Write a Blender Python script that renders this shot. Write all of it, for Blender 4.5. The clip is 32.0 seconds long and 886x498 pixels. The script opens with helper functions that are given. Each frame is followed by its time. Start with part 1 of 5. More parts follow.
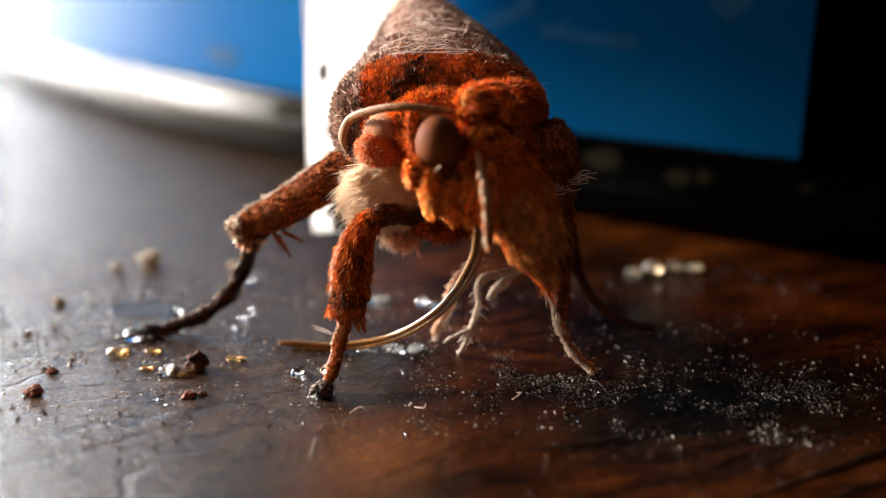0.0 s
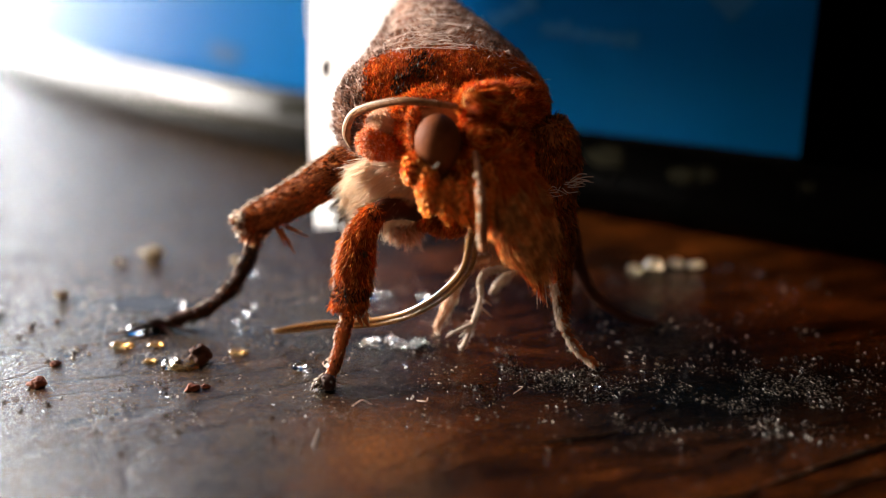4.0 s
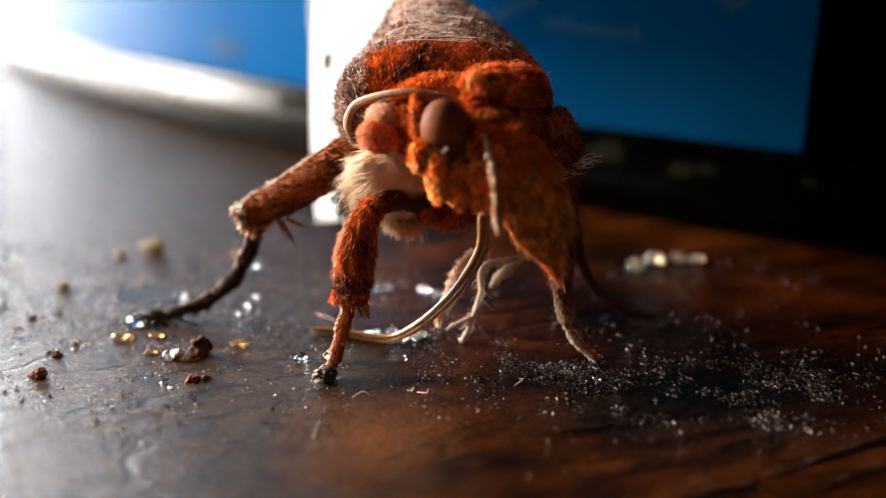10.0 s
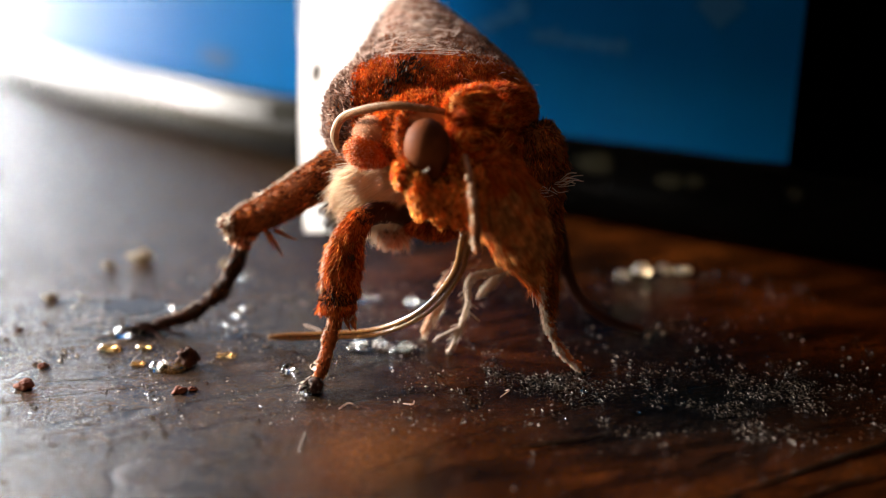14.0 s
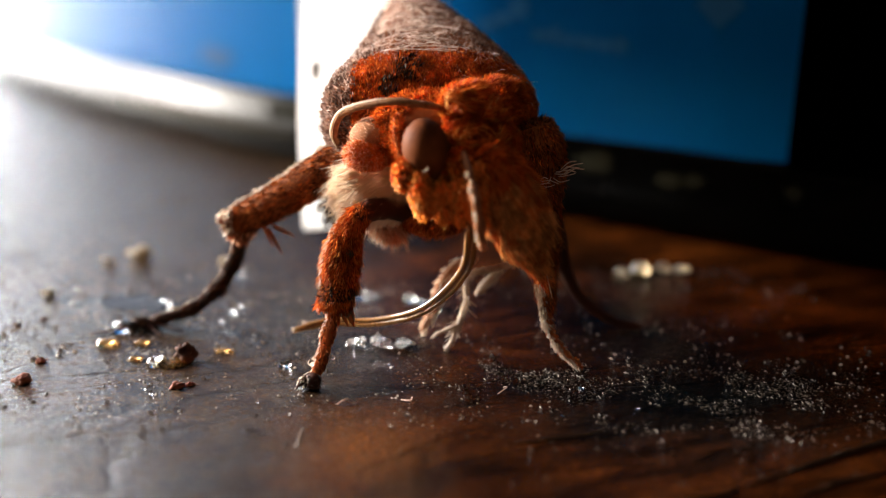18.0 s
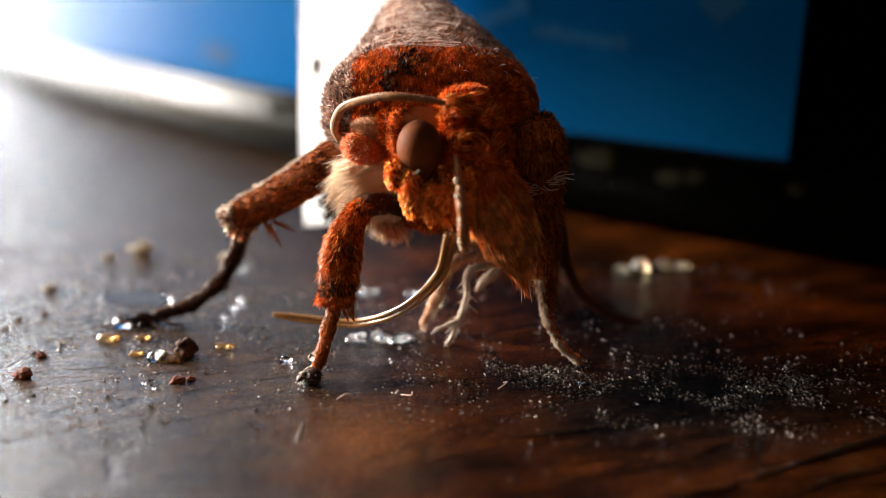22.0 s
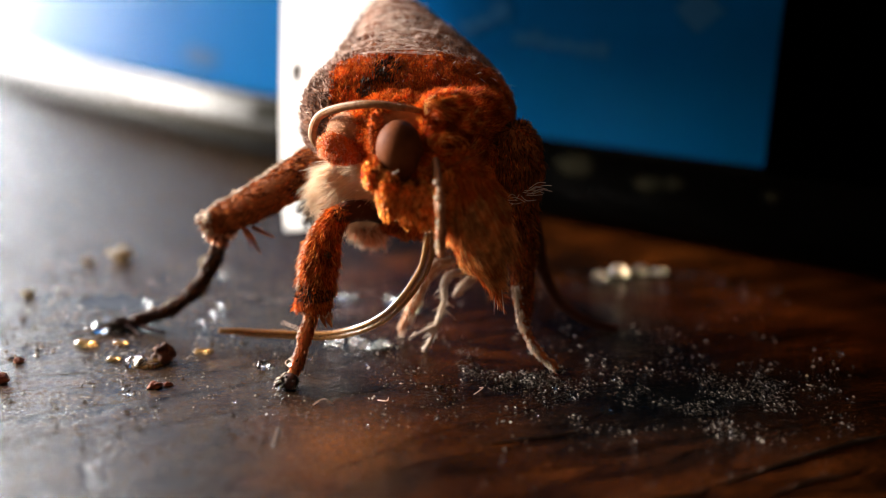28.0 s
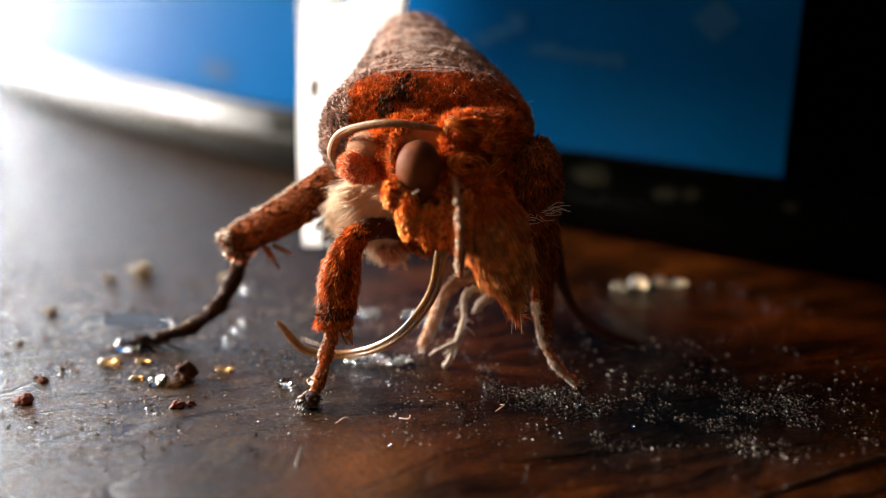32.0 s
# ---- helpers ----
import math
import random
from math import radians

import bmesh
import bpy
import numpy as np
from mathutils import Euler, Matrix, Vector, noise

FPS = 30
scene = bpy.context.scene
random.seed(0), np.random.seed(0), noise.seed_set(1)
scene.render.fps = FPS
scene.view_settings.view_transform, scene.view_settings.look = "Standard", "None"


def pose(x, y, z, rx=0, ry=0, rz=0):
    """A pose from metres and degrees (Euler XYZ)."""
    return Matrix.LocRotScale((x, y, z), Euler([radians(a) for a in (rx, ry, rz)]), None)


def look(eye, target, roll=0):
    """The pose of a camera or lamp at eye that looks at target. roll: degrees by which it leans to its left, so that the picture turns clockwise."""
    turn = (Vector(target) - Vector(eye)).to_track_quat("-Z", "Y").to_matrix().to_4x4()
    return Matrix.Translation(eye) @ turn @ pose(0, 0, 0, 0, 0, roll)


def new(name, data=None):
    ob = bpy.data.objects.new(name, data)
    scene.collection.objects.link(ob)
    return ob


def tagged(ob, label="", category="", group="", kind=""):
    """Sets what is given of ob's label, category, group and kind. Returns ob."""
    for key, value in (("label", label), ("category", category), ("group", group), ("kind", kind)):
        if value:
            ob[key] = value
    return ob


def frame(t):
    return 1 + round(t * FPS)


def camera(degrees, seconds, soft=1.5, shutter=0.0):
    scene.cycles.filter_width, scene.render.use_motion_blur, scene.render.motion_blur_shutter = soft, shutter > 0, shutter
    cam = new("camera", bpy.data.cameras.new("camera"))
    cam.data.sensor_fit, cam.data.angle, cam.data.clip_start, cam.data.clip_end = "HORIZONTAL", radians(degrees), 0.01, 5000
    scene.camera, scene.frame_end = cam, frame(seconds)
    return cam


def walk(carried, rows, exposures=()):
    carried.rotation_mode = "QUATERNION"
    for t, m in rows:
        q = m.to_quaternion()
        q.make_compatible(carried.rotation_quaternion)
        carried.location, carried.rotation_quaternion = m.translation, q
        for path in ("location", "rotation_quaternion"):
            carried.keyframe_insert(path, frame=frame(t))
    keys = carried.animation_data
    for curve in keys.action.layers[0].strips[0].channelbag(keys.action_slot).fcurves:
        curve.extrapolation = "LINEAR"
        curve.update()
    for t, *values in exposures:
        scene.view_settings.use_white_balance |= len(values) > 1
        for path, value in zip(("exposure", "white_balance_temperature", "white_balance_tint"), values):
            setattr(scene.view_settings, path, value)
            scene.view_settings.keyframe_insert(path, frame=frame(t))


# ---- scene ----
cam = camera(50, 32.0, soft=0.8)
cam.data.dof.use_dof = True
cam.data.dof.focus_distance = 0.0312
cam.data.dof.aperture_fstop = 29.0
PATH = [
    (0, look((0.00000, 0.00000, 0.01400), (0.00000, 0.02853, 0.00473), 0.00)),
    (0.5, look((-0.00004, 0.00000, 0.01396), (-0.00008, 0.02852, 0.00464), -0.03)),
    (1, look((-0.00006, -0.00003, 0.01397), (-0.00007, 0.02851, 0.00473), 0.01)),
    (1.5, look((-0.00006, -0.00006, 0.01399), (-0.00006, 0.02850, 0.00482), 0.04)),
    (2, look((-0.00006, -0.00010, 0.01394), (-0.00007, 0.02845, 0.00473), 0.18)),
    (2.5, look((-0.00013, -0.00015, 0.01379), (-0.00017, 0.02840, 0.00459), 0.15)),
    (3, look((-0.00013, -0.00016, 0.01383), (-0.00017, 0.02838, 0.00458), 0.18)),
    (3.5, look((-0.00009, -0.00019, 0.01385), (-0.00009, 0.02836, 0.00461), 0.21)),
    (5.5, look((-0.00007, -0.00019, 0.01367), (-0.00012, 0.02836, 0.00444), 0.32)),
    (6, look((-0.00010, -0.00024, 0.01366), (-0.00006, 0.02831, 0.00445), 0.48)),
    (6.5, look((0.00001, -0.00022, 0.01372), (-0.00002, 0.02831, 0.00445), 0.38)),
    (7, look((-0.00000, -0.00022, 0.01368), (-0.00004, 0.02832, 0.00443), 0.34)),
    (7.5, look((0.00002, -0.00024, 0.01383), (0.00007, 0.02830, 0.00461), 0.43)),
    (8, look((0.00008, -0.00027, 0.01379), (0.00014, 0.02827, 0.00456), 0.40)),
    (8.5, look((0.00004, -0.00028, 0.01372), (0.00014, 0.02827, 0.00453), 0.46)),
    (9, look((0.00005, -0.00029, 0.01378), (0.00015, 0.02826, 0.00454), 0.47)),
    (9.5, look((-0.00005, -0.00025, 0.01377), (0.00001, 0.02830, 0.00457), 0.44)),
    (10, look((-0.00006, -0.00026, 0.01365), (-0.00011, 0.02826, 0.00435), 0.39)),
    (10.5, look((-0.00007, -0.00027, 0.01373), (-0.00003, 0.02827, 0.00450), 0.46)),
    (11, look((0.00000, -0.00028, 0.01368), (0.00001, 0.02827, 0.00447), 0.51)),
    (11.5, look((-0.00004, -0.00028, 0.01363), (-0.00001, 0.02825, 0.00433), 0.53)),
    (12, look((-0.00004, -0.00029, 0.01363), (0.00002, 0.02825, 0.00439), 0.56)),
    (12.5, look((0.00003, -0.00027, 0.01372), (0.00008, 0.02826, 0.00445), 0.53)),
    (13, look((0.00005, -0.00028, 0.01376), (0.00016, 0.02827, 0.00456), 0.52)),
    (13.5, look((0.00008, -0.00033, 0.01374), (0.00024, 0.02825, 0.00462), 0.59)),
    (14, look((0.00013, -0.00036, 0.01380), (0.00032, 0.02824, 0.00476), 0.60)),
    (14.5, look((0.00005, -0.00037, 0.01374), (0.00023, 0.02823, 0.00470), 0.68)),
    (16.5, look((-0.00000, -0.00037, 0.01349), (0.00007, 0.02822, 0.00440), 0.68)),
    (17, look((0.00004, -0.00033, 0.01354), (0.00013, 0.02825, 0.00442), 0.77)),
    (17.5, look((0.00007, -0.00038, 0.01355), (0.00021, 0.02822, 0.00449), 0.81)),
    (18, look((0.00016, -0.00041, 0.01362), (0.00037, 0.02822, 0.00464), 0.86)),
    (18.5, look((0.00022, -0.00042, 0.01362), (0.00040, 0.02820, 0.00464), 0.81)),
    (19, look((0.00019, -0.00045, 0.01359), (0.00045, 0.02818, 0.00465), 0.92)),
    (19.5, look((0.00022, -0.00043, 0.01357), (0.00039, 0.02817, 0.00450), 0.87)),
    (20, look((0.00016, -0.00044, 0.01357), (0.00036, 0.02816, 0.00452), 0.94)),
    (20.5, look((0.00019, -0.00039, 0.01358), (0.00033, 0.02819, 0.00446), 0.86)),
    (21, look((0.00022, -0.00045, 0.01355), (0.00044, 0.02817, 0.00454), 0.96)),
    (21.5, look((0.00022, -0.00042, 0.01356), (0.00042, 0.02818, 0.00452), 0.94)),
    (22, look((0.00019, -0.00046, 0.01350), (0.00036, 0.02816, 0.00449), 0.94)),
    (22.5, look((0.00026, -0.00048, 0.01358), (0.00046, 0.02812, 0.00452), 1.01)),
    (23, look((0.00026, -0.00051, 0.01354), (0.00052, 0.02810, 0.00452), 1.05)),
    (23.5, look((0.00030, -0.00053, 0.01352), (0.00063, 0.02810, 0.00457), 1.12)),
    (24, look((0.00034, -0.00053, 0.01357), (0.00071, 0.02809, 0.00460), 1.10)),
    (24.5, look((0.00037, -0.00058, 0.01358), (0.00077, 0.02806, 0.00464), 1.17)),
    (25, look((0.00041, -0.00060, 0.01361), (0.00084, 0.02804, 0.00471), 1.17)),
    (25.5, look((0.00041, -0.00059, 0.01363), (0.00088, 0.02806, 0.00472), 1.25)),
    (27.5, look((0.00054, -0.00058, 0.01367), (0.00104, 0.02804, 0.00467), 1.25)),
    (28, look((0.00052, -0.00065, 0.01371), (0.00110, 0.02799, 0.00478), 1.34)),
    (28.5, look((0.00052, -0.00064, 0.01361), (0.00104, 0.02800, 0.00470), 1.35)),
    (29, look((0.00054, -0.00065, 0.01363), (0.00104, 0.02799, 0.00471), 1.28)),
    (29.5, look((0.00050, -0.00066, 0.01364), (0.00099, 0.02797, 0.00471), 1.35)),
    (30, look((0.00046, -0.00061, 0.01372), (0.00087, 0.02803, 0.00478), 1.23)),
    (30.5, look((0.00044, -0.00063, 0.01383), (0.00086, 0.02802, 0.00495), 1.11)),
    (31, look((0.00038, -0.00055, 0.01393), (0.00066, 0.02810, 0.00505), 0.92)),
    (31.5, look((0.00031, -0.00059, 0.01400), (0.00051, 0.02809, 0.00520), 0.73)),
    (32, look((0.00035, -0.00056, 0.01417), (0.00046, 0.02810, 0.00533), 0.52)),
]
walk(cam, PATH, exposures=[(0, 2.20), (32, 2.20)])

# ---- light: low sun and bright sky through one window on the far side of the table ----
MM = 0.001
SUN_FROM = Vector((-0.885, 0.30, 0.33)).normalized()
world = bpy.data.worlds.new("sky")
scene.world = world
world.use_nodes = True
wn = world.node_tree.nodes
sky = wn.new("ShaderNodeTexSky")
sky.sky_type = "NISHITA"
sky.sun_disc = False
sky.sun_elevation = math.asin(SUN_FROM.z)
sky.sun_rotation = math.atan2(SUN_FROM.x, SUN_FROM.y)
world.node_tree.links.new(sky.outputs[0], wn["Background"].inputs[0])
wn["Background"].inputs[1].default_value = 0.10

sun = new("sun", bpy.data.lights.new("sun", "SUN"))
sun.data.energy = 2.4
sun.data.angle = radians(11)
sun.data.color = (1.0, 0.94, 0.86)
sun.matrix_world = look(SUN_FROM * 3, (0, 0, 0))

window_light = new("window_light", bpy.data.lights.new("window_light", "AREA"))
window_light.data.shape = "RECTANGLE"
window_light.data.size = 1.64
window_light.data.size_y = 0.80
window_light.data.energy = 33.0
window_light.data.color = (0.94, 0.97, 1.0)
window_light.matrix_world = look((-1.33, 1.37, 0.25), (0.0, 1.37, 0.25))


# ---- materials ----
def material(name, rough=0.5, metal=0.0, colour=(0.5, 0.5, 0.5)):
    m = bpy.data.materials.new(name)
    m.use_nodes = True
    b = m.node_tree.nodes["Principled BSDF"]
    b.inputs["Base Color"].default_value = (*colour, 1)
    b.inputs["Roughness"].default_value = rough
    b.inputs["Metallic"].default_value = metal
    return m, b, m.node_tree


def noise_node(nt, scale, detail=4.0, stretch=None, rough=0.6):
    tc = nt.nodes.new("ShaderNodeTexCoord")
    mp = nt.nodes.new("ShaderNodeMapping")
    nt.links.new(tc.outputs["Object"], mp.inputs["Vector"])
    if stretch:
        mp.inputs["Scale"].default_value = stretch
    n = nt.nodes.new("ShaderNodeTexNoise")
    n.inputs["Scale"].default_value = scale
    n.inputs["Detail"].default_value = detail
    n.inputs["Roughness"].default_value = rough
    nt.links.new(mp.outputs[0], n.inputs["Vector"])
    return n


def ramp_node(nt, source, stops):
    r = nt.nodes.new("ShaderNodeValToRGB")
    e = r.color_ramp.elements
    while len(e) < len(stops):
        e.new(0.5)
    for k, (pos, col) in enumerate(stops):
        e[k].position = pos
        e[k].color = (*col, 1) if len(col) == 3 else col
    nt.links.new(source, r.inputs[0])
    return r


def mix_node(nt, fac, a, b, kind="MIX"):
    m = nt.nodes.new("ShaderNodeMix")
    m.data_type = "RGBA"
    m.blend_type = kind
    for slot, v in ((0, fac), (6, a), (7, b)):
        if hasattr(v, "is_linked"):
            nt.links.new(v, m.inputs[slot])
        elif slot == 0:
            m.inputs[0].default_value = v
        else:
            m.inputs[slot].default_value = (*v, 1)
    return m.outputs[2]


def bump_node(nt, b, source, strength, distance):
    n = nt.nodes.new("ShaderNodeBump")
    n.inputs["Strength"].default_value = strength
    n.inputs["Distance"].default_value = distance
    nt.links.new(source, n.inputs["Height"])
    nt.links.new(n.outputs[0], b.inputs["Normal"])
    return n


def skin(name, dark, light, rough=0.7, scale=2500.0, relief=0.3, depth=0.00006, sheen=0.0, spots=None):
    """A mottled natural surface: two noises, a colour ramp and fine relief."""
    m, b, nt = material(name, rough)
    n1 = noise_node(nt, scale, 5)
    n2 = noise_node(nt, scale * 0.22, 3)
    c1 = ramp_node(nt, n1.outputs[0], [(0.3, dark), (0.7, light)])
    c2 = ramp_node(nt, n2.outputs[0], [(0.35, tuple(v * 0.55 for v in dark)), (0.6, light)])
    out = mix_node(nt, 0.45, c1.outputs[0], c2.outputs[0])
    if spots:
        n3 = noise_node(nt, scale * 0.12, 2)
        r3 = ramp_node(nt, n3.outputs[0], [(0.60, (0, 0, 0)), (0.66, (1, 1, 1))])
        out = mix_node(nt, r3.outputs[0], out, spots)
    nt.links.new(out, b.inputs["Base Color"])
    b.inputs["Sheen Weight"].default_value = sheen
    b.inputs["Specular IOR Level"].default_value = 0.15
    bump_node(nt, b, n1.outputs[0], relief, depth)
    return m


def hair_stuff(name, cols, rough=0.55, sheer=0.0, patchy=0.0):
    """Scales and hairs, each with a tone of its own."""
    m, b, nt = material(name, rough)
    g = nt.nodes.new("ShaderNodeNewGeometry")
    r = ramp_node(nt, g.outputs["Random Per Island"], [(k / (len(cols) - 1), c) for k, c in enumerate(cols)])
    if patchy:
        # darker and lighter patches in the coat
        p = ramp_node(nt, noise_node(nt, 2100, 4).outputs[0], [(0.38, (0.30, 0.24, 0.22)), (0.60, (1.35, 1.35, 1.35))])
        q = nt.nodes.new("ShaderNodeMix")
        q.data_type = "RGBA"
        q.blend_type = "MULTIPLY"
        q.inputs[0].default_value = patchy
        nt.links.new(r.outputs[0], q.inputs[6])
        nt.links.new(p.outputs[0], q.inputs[7])
        tone = q.outputs[2]
    else:
        tone = r.outputs[0]
    nt.links.new(tone, b.inputs["Base Color"])
    b.inputs["Specular IOR Level"].default_value = 0.12
    if sheer:
        t = nt.nodes.new("ShaderNodeBsdfTranslucent")
        nt.links.new(tone, t.inputs["Color"])
        mx = nt.nodes.new("ShaderNodeMixShader")
        mx.inputs[0].default_value = sheer
        nt.links.new(b.outputs[0], mx.inputs[1])
        nt.links.new(t.outputs[0], mx.inputs[2])
        nt.links.new(mx.outputs[0], nt.nodes["Material Output"].inputs["Surface"])
    return m


def clear(name, colour, rough=0.02, ior=1.34):
    m, b, nt = material(name, rough, 0.0, colour)
    b.inputs["Transmission Weight"].default_value = 1.0
    b.inputs["IOR"].default_value = ior
    return m


M_ORANGE = skin("orange_body_scales", (0.40, 0.060, 0.007), (0.80, 0.20, 0.026), 0.75)
M_BROWN = skin("brown_body_scales", (0.20, 0.05, 0.012), (0.46, 0.14, 0.038), 0.75)
M_CREAM = skin("cream_underside", (0.66, 0.48, 0.33), (0.85, 0.70, 0.52), 0.8)
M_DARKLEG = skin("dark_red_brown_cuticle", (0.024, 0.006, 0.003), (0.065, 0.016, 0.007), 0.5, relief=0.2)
M_FACE = skin("yellow_orange_face_scales", (0.20, 0.05, 0.008), (0.64, 0.20, 0.03), 0.7, 3500, 0.6, 0.0001)
for m in (M_FACE, M_ORANGE):
    b = m.node_tree.nodes["Principled BSDF"]
    b.inputs["Subsurface Weight"].default_value = 0.5
    b.inputs["Subsurface Radius"].default_value = (1.0, 0.35, 0.08)
    b.inputs["Subsurface Scale"].default_value = 0.0006
M_FUR_ORANGE = hair_stuff("orange_hairs", [(0.26, 0.020, 0.002), (0.66, 0.082, 0.005), (0.88, 0.27, 0.04), (0.48, 0.048, 0.003)], 0.55, 0.45, 0.6)
M_FUR_BROWN = hair_stuff("brown_hairs", [(0.40, 0.048, 0.006), (0.70, 0.125, 0.014), (0.86, 0.30, 0.07)], 0.55, 0.4, 0.4)
M_FUR_GREY = hair_stuff("grey_brown_hairs", [(0.10, 0.056, 0.042), (0.32, 0.20, 0.155), (0.50, 0.34, 0.27), (0.22, 0.088, 0.05)], 0.6, 0.3, 0.8)
M_FUR_CREAM = hair_stuff("cream_hairs", [(0.80, 0.60, 0.42), (0.92, 0.80, 0.64), (0.85, 0.66, 0.48)], 0.5, 0.5)
M_FUR_PINK = hair_stuff("pale_pink_hairs", [(0.66, 0.24, 0.11), (0.86, 0.46, 0.27), (0.92, 0.62, 0.44)], 0.5, 0.5)
M_FUR_FACE = hair_stuff("golden_scales", [(0.62, 0.15, 0.018), (0.97, 0.35, 0.055), (0.98, 0.52, 0.17), (0.92, 0.25, 0.025)], 0.5, 0.6, 0.3)
M_FUR_DARKLEG = hair_stuff("dark_rust_leg_scales", [(0.05, 0.012, 0.004), (0.20, 0.046, 0.009), (0.38, 0.125, 0.030)], 0.5, 0.25, 0.9)
M_FUR_LEG = hair_stuff("rust_leg_scales", [(0.22, 0.030, 0.005), (0.54, 0.095, 0.011), (0.76, 0.28, 0.07)], 0.55, 0.4, 0.6)
M_FUR_PALE = hair_stuff("silvery_scales", [(0.52, 0.38, 0.27), (0.78, 0.64, 0.50), (0.92, 0.84, 0.74)], 0.35, 0.45)
M_PALE = skin("silvery_cuticle", (0.42, 0.28, 0.20), (0.80, 0.66, 0.52), 0.45)
M_STRAND = hair_stuff("pale_matted_strands", [(0.50, 0.33, 0.26), (0.76, 0.56, 0.46), (0.88, 0.74, 0.65)], 0.45, 0.4)


def eye_stuff():
    m, b, nt = material("brown_compound_eye", 0.65)
    v = nt.nodes.new("ShaderNodeTexVoronoi")
    v.inputs["Scale"].default_value = 26000
    tc = nt.nodes.new("ShaderNodeTexCoord")
    nt.links.new(tc.outputs["Object"], v.inputs["Vector"])
    n = noise_node(nt, 900, 3)
    r = ramp_node(nt, n.outputs[0], [(0.35, (0.075, 0.019, 0.005)), (0.65, (0.165, 0.046, 0.013))])
    nt.links.new(r.outputs[0], b.inputs["Base Color"])
    bump_node(nt, b, v.outputs[0], 0.25, 0.00001)
    b.inputs["Sheen Weight"].default_value = 0.0
    b.inputs["Specular IOR Level"].default_value = 0.07
    b.inputs["Sheen Roughness"].default_value = 0.4
    return m


M_EYE = eye_stuff()
M_ANTENNA = skin("tan_antenna", (0.14, 0.055, 0.022), (0.42, 0.20, 0.09), 0.5, 6000)
M_ANTENNA_RED = skin("red_brown_antenna", (0.17, 0.052, 0.020), (0.44, 0.18, 0.085), 0.4, 5000)
M_TAN = skin("hazy_tan_skin", (0.30, 0.12, 0.06), (0.52, 0.25, 0.13), 0.8, 3000)


def amber_stuff():
    m, b, nt = material("amber_horn", 0.24)
    n = noise_node(nt, 3000, 3, (1, 6, 6))
    r = ramp_node(nt, n.outputs[0], [(0.3, (0.22, 0.075, 0.014)), (0.7, (0.72, 0.36, 0.11))])
    nt.links.new(r.outputs[0], b.inputs["Base Color"])
    b.inputs["Transmission Weight"].default_value = 0.55
    b.inputs["IOR"].default_value = 1.5
    b.inputs["Coat Weight"].default_value = 0.4
    return m


M_AMBER = amber_stuff()


def wing_stuff():
    m, b, nt = material("cream_wing_scales", 0.7)
    n1 = noise_node(nt, 900, 6, (1, 1, 0.5))
    n2 = noise_node(nt, 6000, 3)
    r = ramp_node(nt, n1.outputs[0], [(0.24, (0.60, 0.54, 0.46)), (0.34, (0.95, 0.95, 0.94)), (0.7, (0.97, 0.97, 0.97))])
    nt.links.new(r.outputs[0], b.inputs["Base Color"])
    t = nt.nodes.new("ShaderNodeBsdfTranslucent")
    nt.links.new(r.outputs[0], t.inputs["Color"])
    mx = nt.nodes.new("ShaderNodeMixShader")
    mx.inputs[0].default_value = 0.7
    nt.links.new(b.outputs[0], mx.inputs[1])
    nt.links.new(t.outputs[0], mx.inputs[2])
    nt.links.new(mx.outputs[0], nt.nodes["Material Output"].inputs["Surface"])
    bump_node(nt, b, n2.outputs[0], 0.3, 0.00003)
    return m


M_WING = wing_stuff()
M_WINGBACK = skin("grey_brown_wing_back", (0.12, 0.09, 0.07), (0.38, 0.31, 0.25), 0.8)
M_WINGSPOT = skin("dark_wing_spot", (0.03, 0.022, 0.016), (0.10, 0.07, 0.05), 0.8)


